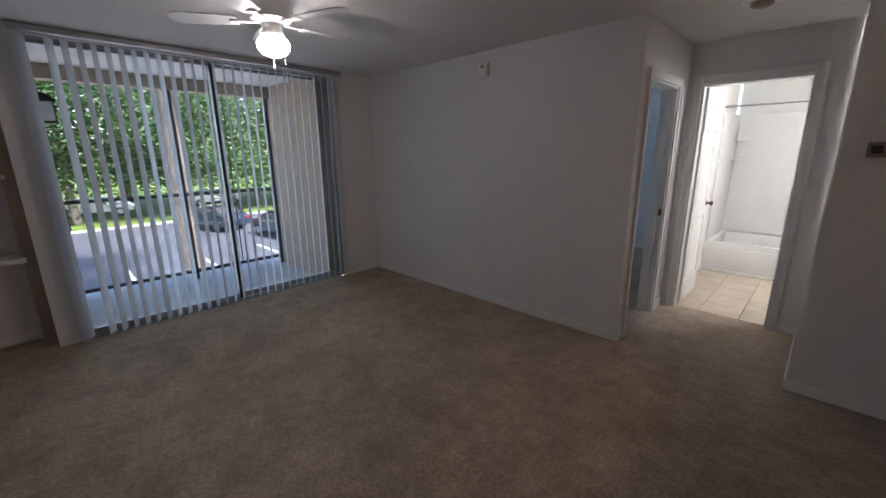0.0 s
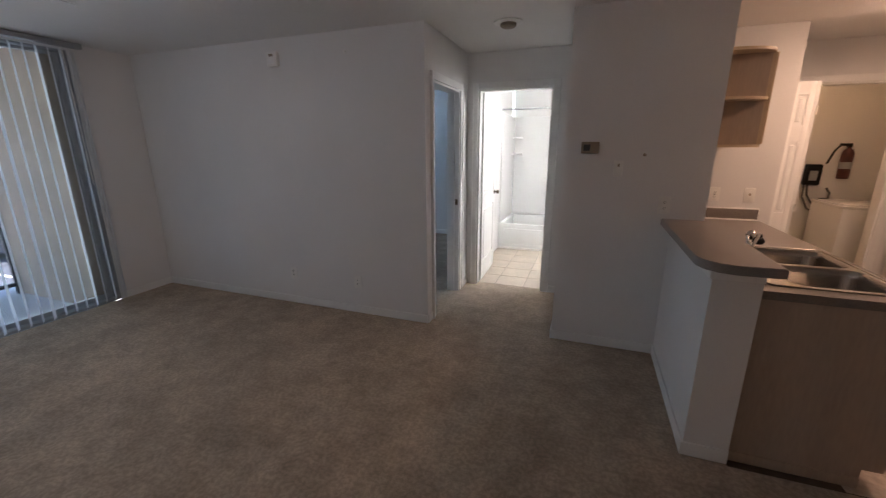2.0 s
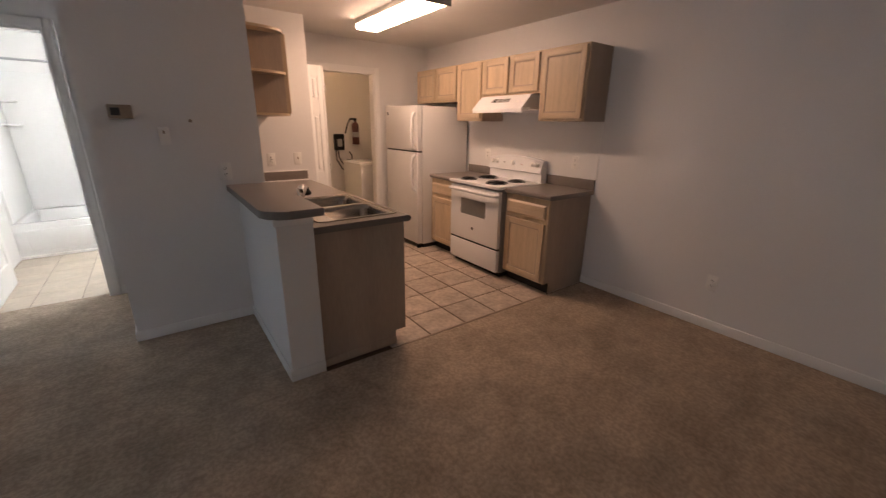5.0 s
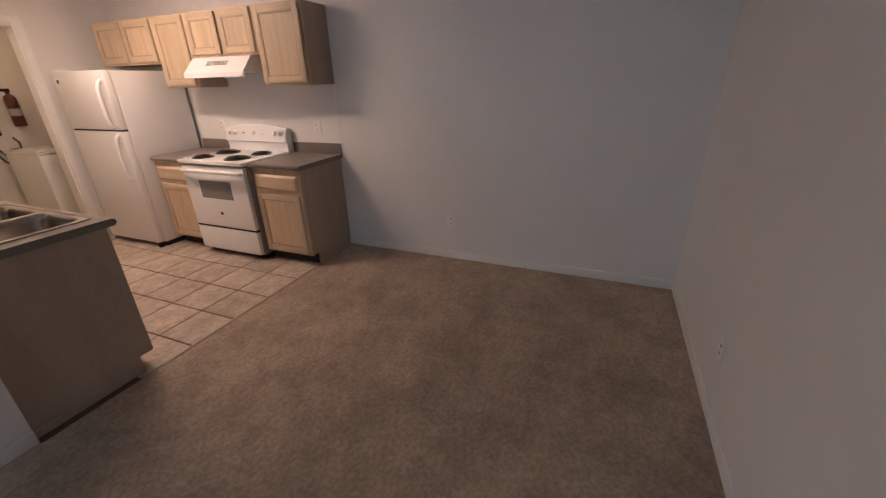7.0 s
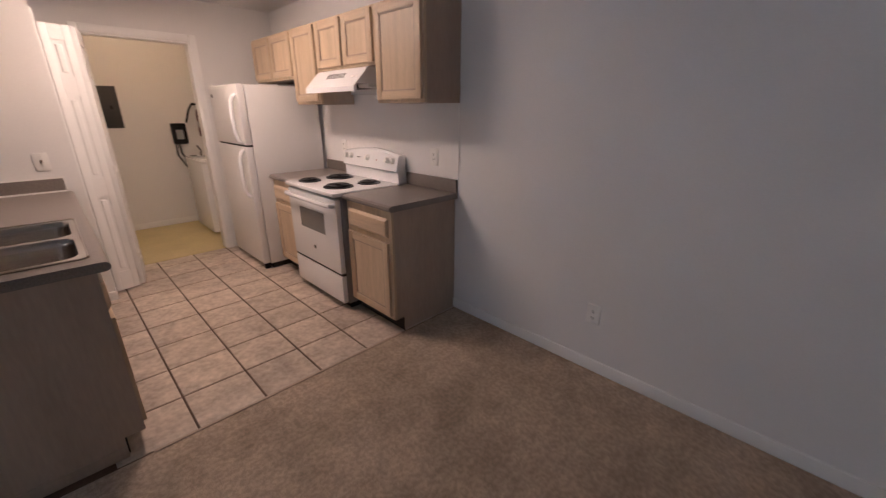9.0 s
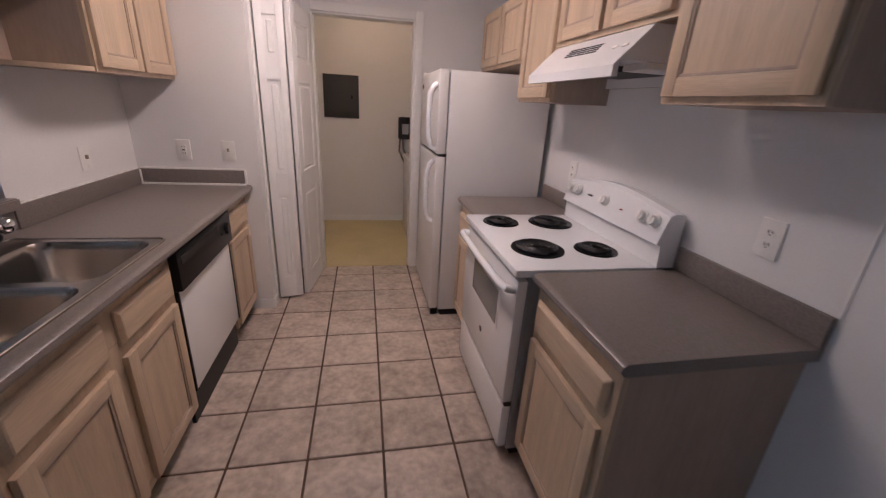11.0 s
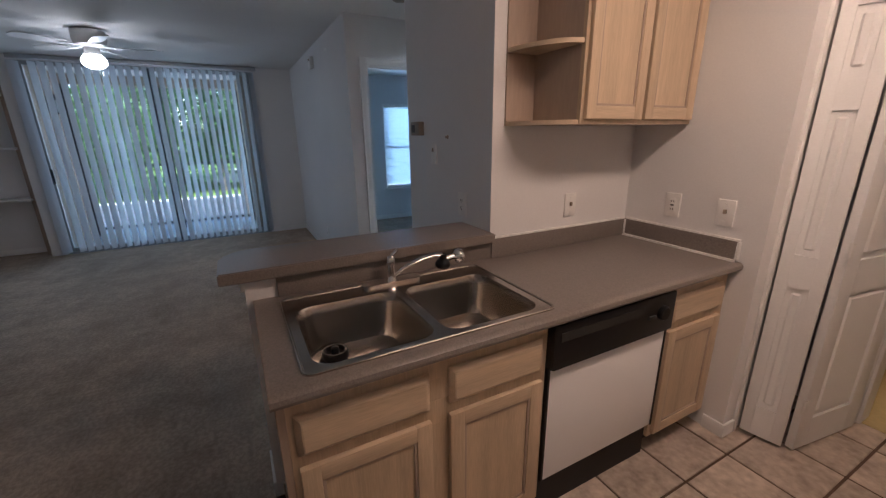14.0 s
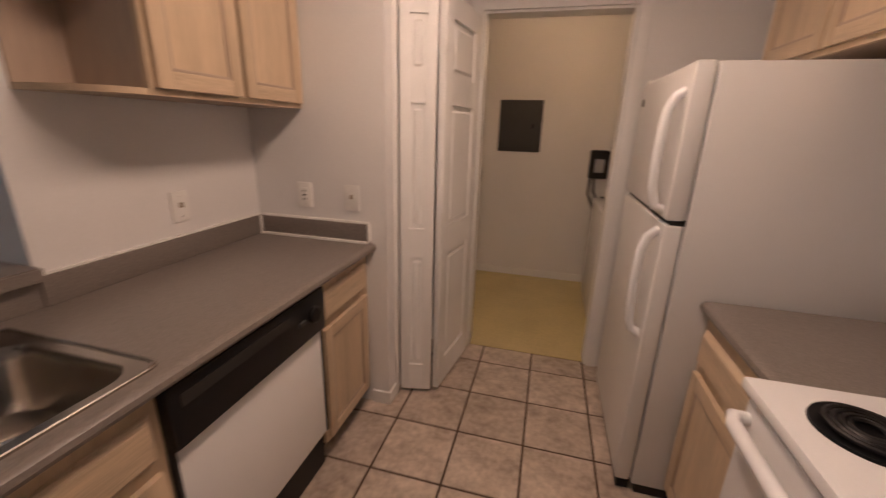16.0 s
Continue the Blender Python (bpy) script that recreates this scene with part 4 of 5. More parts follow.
# ---- stove ----
stove = thing("stove", pose(3.325, 3.648, 0, 0, 0, -90), "white electric coil stove with four burners", "stove")
SW = 0.77
part("body", boxes((0.0, 0.03, 0.05, SW, 0.635, 0.895), bevel=0.004), STOVE_SIDE, stove, "body sides in a darker grey than the front")
part("plinth", boxes((0.02, 0.06, 0.0, SW - 0.02, 0.6, 0.05)), DARK, stove)
part("cooktop", boxes((-0.004, -0.03, 0.895, SW + 0.004, 0.56, 0.925), bevel=0.009), ENAMEL, stove)
dr = part("oven_door", boxes((0.008, -0.012, 0.305, SW - 0.008, 0.03, 0.875), bevel=0.008), ENAMEL, stove, "white oven door")
part("oven_window", boxes((0.19, -0.0155, 0.58, SW - 0.19, -0.0115, 0.745), bevel=0.002), OVEN_GLASS, dr, "grey oven window")
part("window_trim", boxes((0.175, -0.0145, 0.565, 0.19, -0.011, 0.76), (SW - 0.19, -0.0145, 0.565, SW - 0.175, -0.011, 0.76), (0.19, -0.0145, 0.565, SW - 0.19, -0.011, 0.58), (0.19, -0.0145, 0.745, SW - 0.19, -0.011, 0.76)), ENAMEL, dr)
hd = bmesh.new()
tube(hd, [(0.03, -0.012, 0.83), (0.035, -0.045, 0.835), (0.07, -0.058, 0.838), (SW / 2, -0.062, 0.838), (SW - 0.07, -0.058, 0.838), (SW - 0.035, -0.045, 0.835), (SW - 0.03, -0.012, 0.83)], 0.017, 14)
part("handle", hd, ENAMEL, dr, "white bar handle")
part("emblem", lathe(bmesh.new(), [(0.016, 0), (0.016, 0.002)], 20, matrix=Matrix.Translation((SW / 2, -0.012, 0.44)) @ Matrix.Rotation(radians(90), 4, "X")), GREY_PANEL, dr)
# near-black filler drawn for the shade between oven door and drawer
part("gap_shade_strip", boxes((0.008, 0.0, 0.285, SW - 0.008, 0.03, 0.305)), DARK, stove)
part("drawer", boxes((0.008, -0.010, 0.06, SW - 0.008, 0.03, 0.285), bevel=0.008), ENAMEL, stove, "white storage drawer")
bg = bmesh.new()
N = 14
front = [(SW * i / N, 0.925 + 0.215 + 0.04 * math.sin(math.pi * i / N)) for i in range(N + 1)]
lowf = [bg.verts.new((x, 0.535, 1.018)) for x, z in front]
topf = [bg.verts.new((x, 0.565, z - 0.012)) for x, z in front]
topm = [bg.verts.new((x, 0.585, z)) for x, z in front]
topb = [bg.verts.new((x, 0.635, z - 0.004)) for x, z in front]
lowb = [bg.verts.new((x, 0.635, 0.92)) for x, z in front]
lowm = [bg.verts.new((x, 0.56, 0.92)) for x, z in front]
midm = [bg.verts.new((x, 0.556, 1.010)) for x, z in front]
loops = [lowm, midm, lowf, topf, topm, topb, lowb]
for a, b in zip(loops, loops[1:] + loops[:1]):
    for i in range(N):
        bg.faces.new((a[i], a[i + 1], b[i + 1], b[i]))
bg.faces.new([l[0] for l in loops][::-1])
bg.faces.new([l[-1] for l in loops])
guard = part("backguard", bg, ENAMEL, stove, "white control backguard")
for x in (0.06, 0.125, 0.372, 0.645, 0.715):
    k = bmesh.new()
    mk = Matrix.Translation((x, 0.551, 1.098)) @ Matrix.Rotation(radians(75), 4, "X")
    lathe(k, [(0.027, 0), (0.027, 0.006), (0.021, 0.010), (0.019, 0.026), (0.003, 0.027)], 22, matrix=mk)
    box(k, -0.004, -0.019, 0.026, 0.004, 0.019, 0.030)
    k.verts.ensure_lookup_table()
    for v in k.verts[-8:]:
        v.co = mk @ v.co
    part("knob", k, WHITE_PLASTIC, guard, "white control knob")
part("indicator_lamp", boxes((0.49, 0.545, 1.085, 0.505, 0.553, 1.09)), TAIL, guard)
part("markings", boxes((0.22, 0.545, 1.09, 0.232, 0.553, 1.096), (0.24, 0.545, 1.09, 0.256, 0.553, 1.098)), GREY_PANEL, guard)
for bx, by, br in ((0.15, 0.12, 0.078), (0.165, 0.39, 0.10), (0.55, 0.15, 0.10), (0.575, 0.41, 0.078)):
    burner = part("burner_pan", lathe(bmesh.new(), [(br + 0.014, 0.925), (br + 0.012, 0.931), (br + 0.004, 0.929), (br - 0.01, 0.926), (0.02, 0.9255)], 36, centre=(bx, by, 0)), BLACK, stove, "black drip pan")
    turns = 4 if br < 0.09 else 5
    pts = []
    for i in range(turns * 22 + 1):
        a = 2 * math.pi * i / 22
        rr = 0.02 + (br - 0.026) * i / (turns * 22)
        pts.append((bx + rr * math.cos(a), by + rr * math.sin(a), 0.938))
    part("coil", tube(bmesh.new(), pts, 0.0052, 6), COIL, burner)

# ---- range hood ----
hood = thing("range_hood", pose(3.545, 3.60, 1.60, 0, 0, -90), "white slanted range hood under the short cabinet", "range hood")
hb = bmesh.new()
prof = [(0.0, 0.0), (0.0, 0.036), (0.125, 0.164), (0.43, 0.164), (0.43, 0.0), (0.41, 0.0), (0.41, 0.05), (0.02, 0.05), (0.02, 0.0)]
a = [hb.verts.new((0, y, z)) for y, z in prof]
b = [hb.verts.new((0.70, y, z)) for y, z in prof]
for i in range(len(prof)):
    j = (i + 1) % len(prof)
    hb.faces.new((a[i], a[j], b[j], b[i]))
hb.faces.new(a)
hb.faces.new(b[::-1])
part("shell", hb, ENAMEL, hood)
part("filter", boxes((0.24, 0.07, 0.03, 0.54, 0.33, 0.05)), GREY_PANEL, hood, "dark grease filter")
part("lamp_cover", boxes((0.57, 0.12, 0.028, 0.70, 0.30, 0.05), bevel=0.005), WHITE_PLASTIC, hood)
vm = Matrix.Translation((0, 0.0625, 0.10)) @ Matrix.Rotation(radians(45.7), 4, "X")
for g in range(3):
    for k in range(4):
        vb = boxes((0.225 + g * 0.085, -0.004 + k * 0.0125, -0.002, 0.302 + g * 0.085, 0.0025 + k * 0.0125, 0.0015))
        vb.transform(vm)
        part("vent_slot", vb, DARK, hood)
for x in (0.58, 0.64):
    sw = boxes((x, -0.006, -0.002, x + 0.025, 0.006, 0.004))
    sw.transform(vm)
    part("switch", sw, WHITE_PLASTIC, hood)

# ---- fridge ----
fridge = thing("fridge", pose(3.272, 4.915, 0, 0, 0, -90), "white top-freezer refrigerator with moulded handles", "refrigerator")
FW = 0.76
part("cabinet", boxes((0, 0.0, 0.05, FW, 0.665, 1.68), bevel=0.006), FRIDGE_SKIN, fridge)
part("base_grille", boxes((0.01, 0.02, 0.0, FW - 0.01, 0.6, 0.05)), DARK, fridge)
for z0, z1, nm in ((0.06, 1.165, "fridge_door"), (1.18, 1.685, "freezer_door")):
    d = part(nm, boxes((0.0, -0.068, z0, FW, -0.006, z1), bevel=0.014), FRIDGE_SKIN, fridge, "white textured door")
    hb = bmesh.new()
    hx = FW - 0.055
    za, zb = (1.21, 1.60) if z0 > 1 else (0.72, 1.14)
    tube(hb, [(hx, -0.066, zb), (hx, -0.10, zb - 0.03), (hx, -0.115, zb - 0.09), (hx, -0.118, (za + zb) / 2), (hx, -0.112, za + 0.06), (hx, -0.098, za + 0.02), (hx, -0.066, za)] if z0 < 1 else
         [(hx, -0.066, za), (hx, -0.098, za + 0.01), (hx, -0.115, za + 0.08), (hx, -0.118, (za + zb) / 2), (hx, -0.112, zb - 0.06), (hx, -0.09, zb - 0.015), (hx, -0.066, zb)], 0.017, 12)
    part("handle", hb, ENAMEL, d, "white moulded handle")
# near-black filler standing for the shade between the two doors
part("door_gap_shade", boxes((0.01, -0.05, 1.163, FW - 0.01, 0.0, 1.183)), DARK, fridge)
part("badge", boxes((0.06, -0.071, 1.585, 0.09, -0.0675, 1.615)), GREY_PANEL, fridge)
part("hinge_cap", boxes((0.02, -0.06, 1.683, 0.10, 0.03, 1.70), bevel=0.004), WHITE_PLASTIC, fridge)
part("foot", boxes((FW - 0.06, -0.05, 0.0, FW - 0.02, 0.0, 0.055), bevel=0.006), BLACK, fridge)

# ---- kitchen ceiling light ----
fl = thing("fluorescent_light", pose(2.665, 3.61, H), "warm fluorescent ceiling light with a wrap-round diffuser", "ceiling light")
part("housing", boxes((-0.124, -0.60, -0.046, 0.124, 0.60, 0), bevel=0.004), WHITE_PLASTIC, fl)
df = bmesh.new()
prof = [(-0.122, -0.046), (-0.118, -0.070), (-0.098, -0.090), (0.098, -0.090), (0.118, -0.070), (0.122, -0.046)]
a = [df.verts.new((x, -0.60, z)) for x, z in prof]
b = [df.verts.new((x, 0.60, z)) for x, z in prof]
for i in range(len(prof)):
    j = (i + 1) % len(prof)
    df.faces.new((a[i], a[j], b[j], b[i]))
part("diffuser", df, glow("lit_diffuser", (1.0, 0.68, 0.46), KITCHEN_LAMP), fl, "glowing white diffuser")
for y in (-0.612, 0.60):
    part("end_cap", boxes((-0.126, y, -0.094, 0.126, y + 0.012, 0)), ALUMINIUM, fl, "grey end cap")

# ---- bathroom ----
surround = thing("tub_surround", pose(0, 0, 0), "glossy white bathtub surround panels", "tub surround")
for r in ((HX, 6.21, 0.40, HX + 0.03, 7.19, 2.0), (HX + 0.03, 7.16, 0.40, 0.92, 7.19, 2.0), (0.92, 6.21, 0.40, 0.949, 7.19, 2.0)):
    part("panel", boxes(r, bevel=0.006), TUB, surround)
tub = thing("bathtub", pose(HX + 0.001, 6.21, 0), "white alcove bathtub with a panelled apron", "bathtub")
tb = bmesh.new()
TW = 1.585
box(tb, 0, 0, 0, TW, 0.06, 0.395, bevel=0.012)
box(tb, 0, 0.89, 0, TW, 0.945, 0.395, bevel=0.012)
box(tb, 0, 0.05, 0, 0.08, 0.90, 0.395, bevel=0.012)
box(tb, TW - 0.08, 0.05, 0, TW, 0.90, 0.395, bevel=0.012)
box(tb, 0.07, 0.05, 0.04, TW - 0.07, 0.90, 0.08)
part("basin", tb, TUB, tub)
part("apron_panel", boxes((0.10, -0.012, 0.08, TW - 0.10, 0.001, 0.32), bevel=0.008), TUB, tub)
part("floor_strip", boxes((0, -0.015, 0.0, TW, 0.002, 0.03), bevel=0.004), CAULK, tub)
for x, y, z in ((HX + 0.03, 7.02, 1.40), (HX + 0.03, 7.02, 1.66)):
    cs = bmesh.new()
    prism(cs, [(0, 0.14), (0, -0.06)] + [(0.14 * math.sin(radians(d)), 0.14 - 0.2 * math.cos(radians(d))) for d in range(20, 91, 14)], 0, 0.02)
    solid("corner_shelf", cs, TUB, "small white corner shelf in the tub surround", "shelf", m=pose(x, y, z), group="tub shelves")
soap = thing("soap_dish", pose(0.16, 7.16, 0.60), "white ceramic soap dish on the surround", "soap dish")
part("dish", boxes((-0.09, -0.05, 0, 0.09, 0, 0.03), (-0.09, -0.012, 0.03, 0.09, 0, 0.15), bevel=0.006), TUB, soap)
rodb = bmesh.new()
rod(rodb, (HX, 6.25, 2.05), (0.95, 6.25, 2.05), 0.0125, seg=16)
solid("shower_rod", rodb, ALUMINIUM, "straight grey metal shower curtain rod", "curtain rod")
vanity = thing("vanity_light", pose(0.94, 5.35, 1.95), "lit strip light on the bathroom wall", "wall lamp")
part("back_plate", boxes((-0.02, -0.32, -0.06, 0.01, 0.32, 0.06)), CHROME, vanity)
part("tube_lamp", boxes((-0.08, -0.30, -0.045, -0.02, 0.30, 0.045), bevel=0.015), glow("lit_vanity", (0.95, 1.0, 0.96), BATH_LAMP), vanity, "glowing frosted tube")

# ---- laundry closet ----
breaker = thing("breaker_panel", pose(2.50, 6.67, 1.50), "dark grey electrical breaker panel on the back wall", "breaker panel")
part("cover", boxes((-0.20, -0.015, -0.235, 0.20, 0, 0.235), bevel=0.003), GREY_PANEL, breaker)
part("hatch", boxes((-0.15, -0.022, -0.19, 0.15, -0.0145, 0.19), bevel=0.003), GREY_PANEL, breaker)
part("catch", boxes((0.11, -0.027, -0.02, 0.13, -0.0215, 0.02)), BLACK, breaker)
meter = thing("supply_box", pose(3.25, 6.67, 1.18), "black washer supply box with a pale label and hoses", "supply box")
part("case", boxes((-0.085, -0.06, -0.13, 0.085, 0, 0.13), bevel=0.02), BLACK, meter)
part("label_plate", boxes((-0.04, -0.064, -0.07, 0.04, -0.059, 0.05)), ALUMINIUM, meter)
ho = bmesh.new()
tube(ho, [(-0.03, -0.03, -0.12), (-0.02, -0.05, -0.25), (0.04, -0.07, -0.36), (0.12, -0.08, -0.38), (0.19, -0.07, -0.32), (0.20, -0.06, -0.22), (0.17, -0.03, -0.16)], 0.012, 8)
part("hose", ho, RUBBER, meter, "grey supply hose")
ho = bmesh.new()
tube(ho, [(-0.06, -0.03, -0.12), (-0.07, -0.06, -0.27), (0.0, -0.08, -0.42), (0.10, -0.10, -0.48), (0.2, -0.11, -0.46)], 0.012, 8)
part("hose", ho, RUBBER, meter, "grey supply hose")
ext = thing("fire_extinguisher", pose(3.53, 6.60, 1.14), "dark red fire extinguisher hung on the laundry wall", "fire extinguisher")
RED = material("dull_red", (0.10, 0.025, 0.02), 0.4)
part("cylinder", lathe(bmesh.new(), [(0.05, 0), (0.058, 0.01), (0.058, 0.30), (0.045, 0.34), (0.02, 0.36), (0.02, 0.38)], 24), RED, ext)
part("valve", boxes((-0.02, -0.02, 0.38, 0.02, 0.02, 0.41), (-0.09, -0.012, 0.405, 0.02, 0.012, 0.42)), BLACK, ext)
ho = bmesh.new()
tube(ho, [(-0.02, 0, 0.40), (-0.09, -0.01, 0.40), (-0.14, -0.02, 0.33), (-0.17, -0.02, 0.24), (-0.19, -0.02, 0.18)], 0.012, 8)
part("hose", ho, BLACK, ext)
part("label_band", lathe(bmesh.new(), [(0.0585, 0.12), (0.0588, 0.12), (0.0588, 0.20), (0.0585, 0.20)], 24), ALUMINIUM, ext)
washer = thing("washing_machine", pose(3.22, 6.45, 0, 0, 0, -90), "white top-loading washing machine in the laundry closet", "washer")
part("body", boxes((0, 0, 0.02, 0.68, 0.70, 0.87), bevel=0.012), ENAMEL, washer)
part("top", boxes((-0.003, -0.008, 0.87, 0.683, 0.70, 0.90), bevel=0.008), ENAMEL, washer)
part("lid", boxes((0.08, 0.03, 0.90, 0.60, 0.50, 0.912), bevel=0.005), ENAMEL, washer)
part("console", boxes((0.0, 0.57, 0.90, 0.68, 0.70, 1.02), bevel=0.012), ENAMEL, washer)
part("hinge_clip", boxes((0.02, 0.05, 0.90, 0.06, 0.12, 0.918)), BLACK, washer)

lamp = thing("laundry_light", pose(2.9, 5.9, H), "small warm globe light on the laundry ceiling", "ceiling light")
part("canopy", lathe(bmesh.new(), [(0.07, 0), (0.07, -0.02), (0.05, -0.03)], 24), WHITE_PLASTIC, lamp)
part("globe", lathe(bmesh.new(), [(0.05, -0.03), (0.085, -0.06), (0.09, -0.10), (0.06, -0.145), (0.004, -0.16)], 24), glow("lit_globe", (1.0, 0.60, 0.30), LAUNDRY_LAMP), lamp, "glowing glass globe")

# ---- outdoors ----
G = -3.0
solid("ground", boxes((-900, -900, G - 0.5, 900, 900, G)), GRASS, "green lawn reaching to the horizon", "ground", "structure")
solid("road", boxes((-31.5, -60, G + 0.002, -15.0, 70, G + 0.012)), ASPHALT, "blue-grey asphalt parking lot", "parking lot", "structure")
solid("pavement", boxes((-14.8, -60, G + 0.0, -6.5, 70, G + 0.06), (-15.0, -60, G, -14.8, 70, G + 0.13), (-31.7, -60, G, -31.5, 70, G + 0.14)), CONCRETE, "pale concrete walk and kerbs of the lot", "pavement", "structure")
for i in range(9):
    solid("parking_line", boxes((-20.3, -9.0 + 2.75 * i, G + 0.013, -15.2, -8.88 + 2.75 * i, G + 0.016)), TRIM, "white painted parking bay line", "road marking", "structure")


def tree(x, y, h, trunk_r, crown_r, crown_z, leaves, seed, label, mat):
    rg = random.Random(seed)
    ob = thing("tree", pose(x, y, G), label, "tree", "trees by the lot")
    tr = bmesh.new()
    lean = rg.uniform(-0.3, 0.3)
    tube(tr, [(lean * k / 8 + 0.06 * math.sin(k), 0.05 * math.cos(1.7 * k), h * 0.92 * k / 8) for k in range(9)], trunk_r, 12)
    for v in tr.verts:
        s = 1.25 - 0.85 * v.co.z / h
        v.co.x, v.co.y = lean * v.co.z / h + (v.co.x - lean * v.co.z / h) * s, v.co.y * s
    tips = []
    for k in range(11):
        a, z = rg.uniform(0, 6.28), crown_z + (h - crown_z) * rg.random() * 0.8
        ln = crown_r * rg.uniform(0.55, 1.0)
        tip = (math.cos(a) * ln, math.sin(a) * ln, z + rg.uniform(0.3, 1.6))
        tube(tr, [(0, 0, z - 0.5), (tip[0] * 0.5, tip[1] * 0.5, z + 0.2), tip], trunk_r * 0.16, 6)
        tips.append(tip)
    part("trunk", tr, BARK, ob)
    verts, faces = [], []
    clumps = tips + [(rg.gauss(0, crown_r * 0.45), rg.gauss(0, crown_r * 0.45), crown_z + (h * 1.05 - crown_z) * rg.random()) for _ in range(26)]
    for i in range(leaves):
        cx, cy, cz = rg.choice(clumps)
        sp = crown_r * 0.26
        px, py, pz = cx + rg.gauss(0, sp), cy + rg.gauss(0, sp), cz + rg.gauss(0, sp * 0.7)
        s = rg.uniform(0.13, 0.27)
        q = Euler((rg.uniform(-0.9, 0.9), rg.uniform(-0.9, 0.9), rg.uniform(0, 6.28))).to_matrix()
        n0 = len(verts)
        for u, w in ((-s, 0), (0, -0.45 * s), (s, 0), (0, 0.45 * s)):
            p3 = q @ Vector((u, w, 0.1 * s * (u != 0)))
            verts.append((px + p3.x, py + p3.y, pz + p3.z))
        faces.append((n0, n0 + 1, n0 + 2, n0 + 3))
    me2 = bpy.data.meshes.new("crown")
    me2.from_pydata(verts, [], faces)
    me2.materials.append(mat)
    cr = new("crown", me2)
    cr.parent = ob
    cr["kind"] = "stuff"


tree(-12.2, 2.90, 13, 0.27, 3.6, 7.0, 2500, 3, "tall pine with a bare grey trunk near the balcony", LEAF)
spots = [(-35, -6, 10, 4.4), (-36, 1.5, 11, 4.6), (-35.5, 7.5, 9.5, 4.0), (-37, 14, 11, 4.8), (-34.5, 20, 10, 4.3), (-36, 27, 11, 4.6), (-43, -2, 13, 5.2), (-44, 5.5, 13.5, 5.4),
         (-43, 12, 13, 5.2), (-45, 19, 13, 5.2), (-36, -13, 11, 4.6), (-44, -10, 13, 5.2), (-43, 27, 13, 5)]
for i, (x, y, h, cr) in enumerate(spots):
    tree(x, y, h, 0.22, cr, 2.2, 10000, 20 + i, "leafy green broadleaf tree beyond the parking lot", LEAF if i % 3 else LEAF_LIGHT)


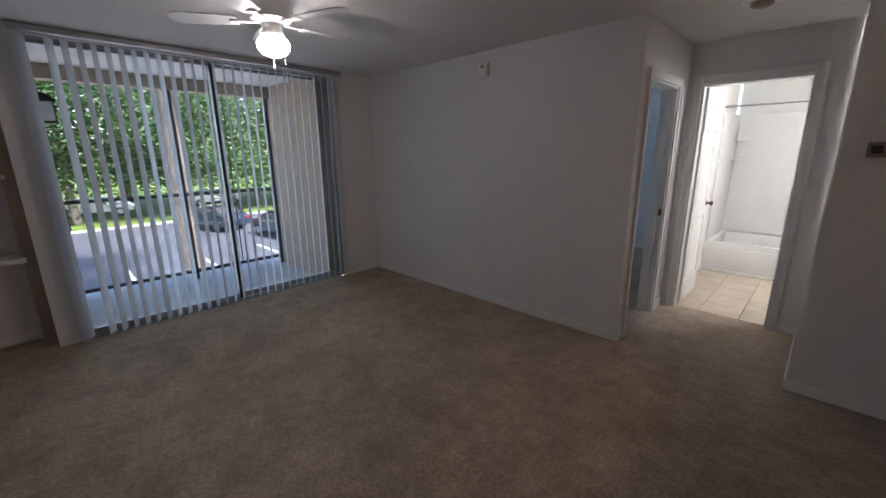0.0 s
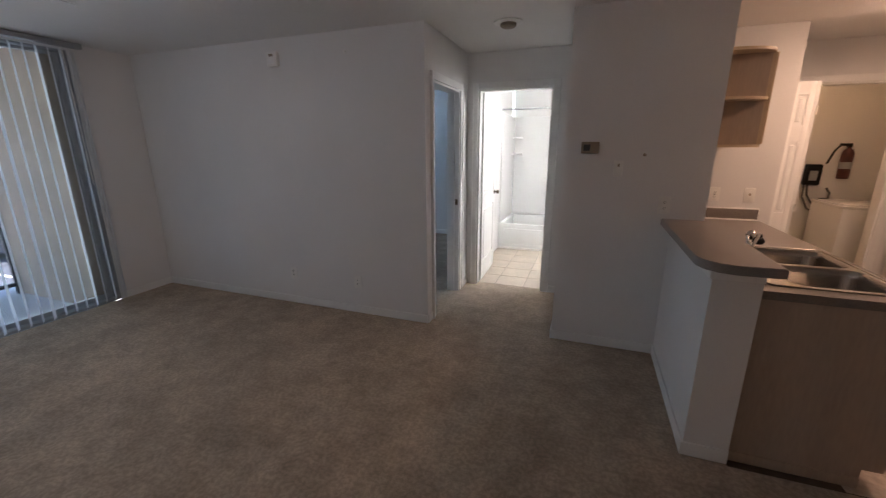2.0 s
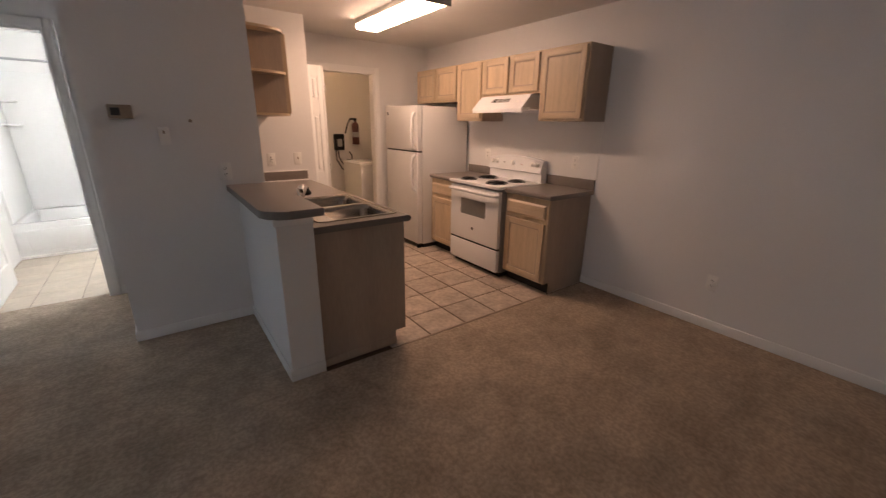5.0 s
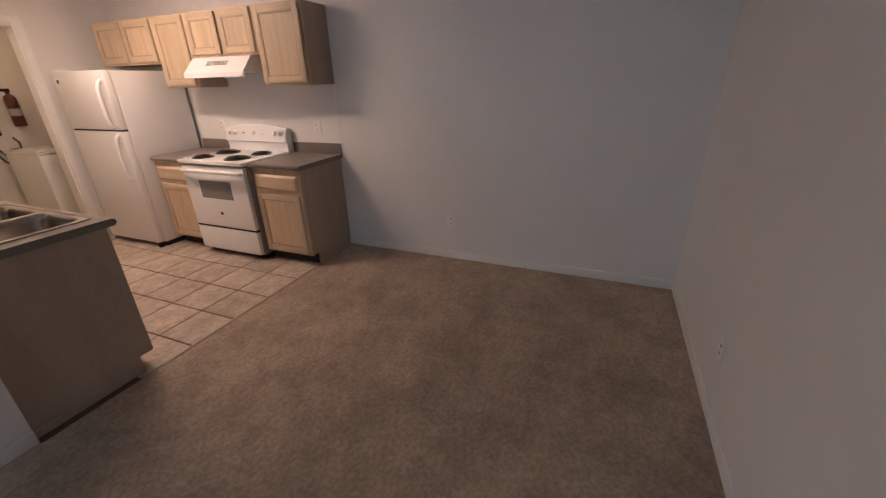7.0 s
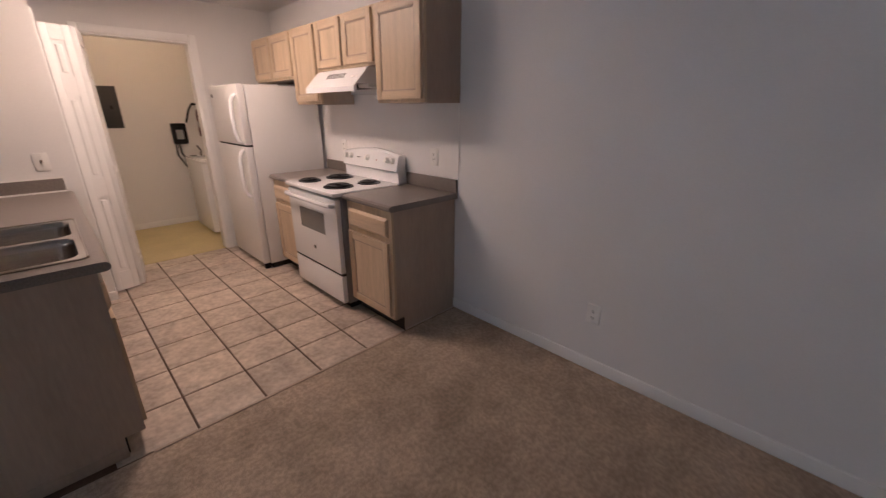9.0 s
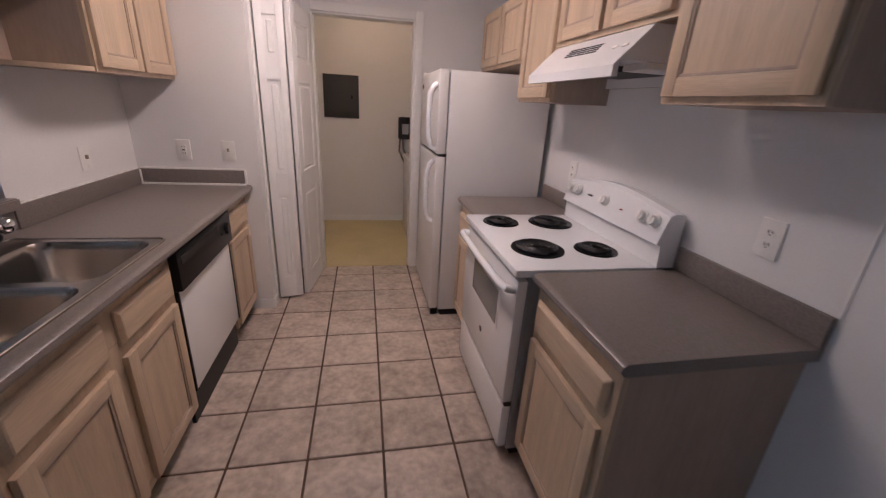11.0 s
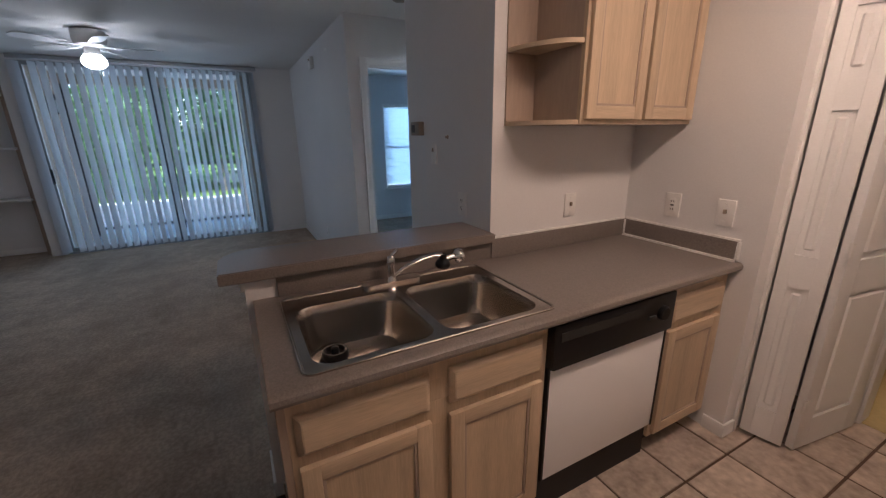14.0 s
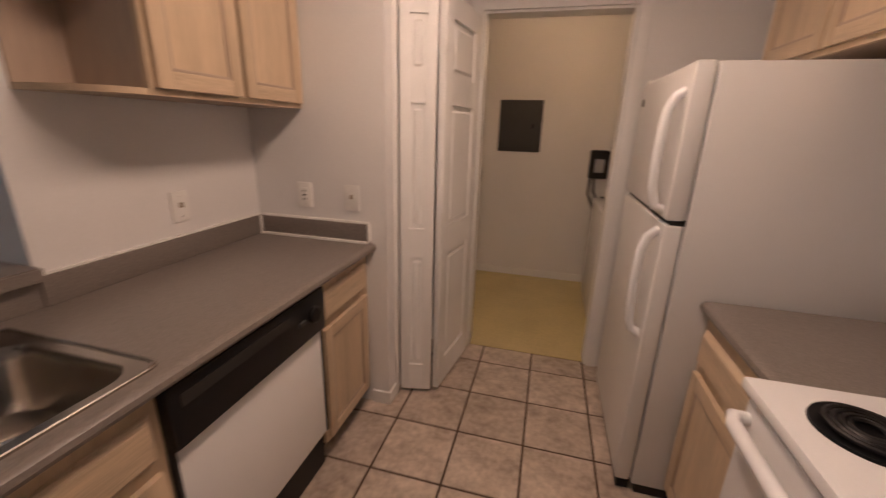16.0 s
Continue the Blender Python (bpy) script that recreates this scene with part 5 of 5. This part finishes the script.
def car(m, paint, label):
    ob = thing("car", m, label, "car", "parked cars")
    bm = bmesh.new()
    side = [(-2.25, 0.35), (-2.3, 0.75), (-2.1, 0.95), (-1.65, 1.02), (-1.0, 1.45), (0.45, 1.47), (1.15, 1.02), (2.0, 0.88), (2.25, 0.65), (2.25, 0.35)]
    l = [bm.verts.new((x, -0.88 + (0.14 if z > 1.2 else 0), z)) for x, z in side]
    r = [bm.verts.new((x, 0.88 - (0.14 if z > 1.2 else 0), z)) for x, z in side]
    bm.faces.new(l)
    bm.faces.new(r[::-1])
    for i in range(len(side)):
        j = (i + 1) % len(side)
        bm.faces.new((l[i], r[i], r[j], l[j]))
    bmesh.ops.bevel(bm, geom=bm.edges[:], offset=0.05, segments=2, affect="EDGES")
    part("body", bm, paint, ob)
    for nm, r0, r1 in (("rear_window", (-1.62, 1.05), (-1.06, 1.41)), ("windscreen", (1.08, 1.07), (0.52, 1.43))):
        wb = bmesh.new()
        d = -0.012 if nm == "rear_window" else 0.012
        vs = [wb.verts.new(p) for p in ((r0[0] + d, -0.72, r0[1] + 0.012), (r0[0] + d, 0.72, r0[1] + 0.012), (r1[0] + d, 0.62, r1[1] + 0.012), (r1[0] + d, -0.62, r1[1] + 0.012))]
        wb.faces.new(vs)
        bmesh.ops.solidify(wb, geom=wb.faces[:], thickness=0.01)
        part(nm, wb, DARK_GLASS, ob, "dark tinted glass")
    for s in (-1, 1):
        part("side_window", boxes((-0.95, s * 0.80 - 0.02, 1.05, 0.55, s * 0.80 + 0.02, 1.36), bevel=0.01), DARK_GLASS, ob, "dark tinted glass")
        part("tail_light", boxes((-2.30, s * 0.68 - 0.14, 0.72, -2.22, s * 0.68 + 0.14, 0.86), bevel=0.02), TAIL, ob, "red tail light")
        for x in (-1.4, 1.4):
            wh = bmesh.new()
            rod(wh, (x, s * 0.70, 0.32), (x, s * 0.90, 0.32), 0.32, seg=20)
            w2 = part("wheel", wh, TYRE, ob)
            rm = bmesh.new()
            rod(rm, (x, s * 0.88, 0.32), (x, s * 0.91, 0.32), 0.2, seg=16)
            part("rim", rm, ALUMINIUM, w2, "grey wheel rim")


car(pose(-27.0, 7.5, G + 0.012, 0, 0, 200), CAR_PAINT, "dark blue sedan parked in the lot")
car(pose(-21.5, 9.6, G + 0.012, 0, 0, 185), CAR_PAINT, "dark sedan parked near the balcony side")
car(pose(-41.0, 11.5, G, 0, 0, 90), CAR_PALE, "pale sedan beyond the lawn")
car(pose(-40.0, 3.0, G, 0, 0, 80), CAR_PALE, "pale sedan beyond the lawn under trees")


# ---- floor tiles, last ----
def tile_mesh(w, d, name):
    bm = bmesh.new()
    box(bm, -w / 2, -d / 2, -0.008, w / 2, d / 2, 0, bevel=0.0025, seg=1)
    return mesh_from(name, bm, TILE)


PX, PY, X0, Y0 = 0.3270, 0.3258, 2.165, 2.336
cache = {}
for i in range(-1, 6):
    for j in range(0, 9):
        xa, xb = X0 + i * PX, X0 + (i + 1) * PX
        ya, yb = Y0 + j * PY, Y0 + (j + 1) * PY
        xa, xb, yb = max(xa, KX + 0.02), min(xb, EX - 0.004), min(yb, LY + 0.028)
        if j >= 7 and xa < 2.085:
            xa = 2.09
        if xb - xa < 0.02 or yb - ya < 0.02:
            continue
        key = (round(xb - xa, 3), round(yb - ya, 3))
        if key not in cache:
            cache[key] = tile_mesh(key[0] - 0.011, key[1] - 0.011, "tile")
        ob = new("tile", cache[key])
        ob.parent = kitchen_floor
        ob.matrix_basis = pose((xa + xb) / 2, (ya + yb) / 2, rng.uniform(-0.0006, 0.0006), rng.uniform(-0.06, 0.06), rng.uniform(-0.06, 0.06), 0)
bt = bmesh.new()
box(bt, -0.161, -0.161, -0.008, 0.161, 0.161, 0, bevel=0.0025, seg=1)
bath_tile = mesh_from("tile", bt, BATH_TILE)
for i in range(5):
    for j in range(6):
        ob = new("tile", bath_tile)
        ob.parent = bath_floor
        ob.matrix_basis = pose(-0.475 + i * 0.3255, HY + 0.225 + j * 0.3255, 0)
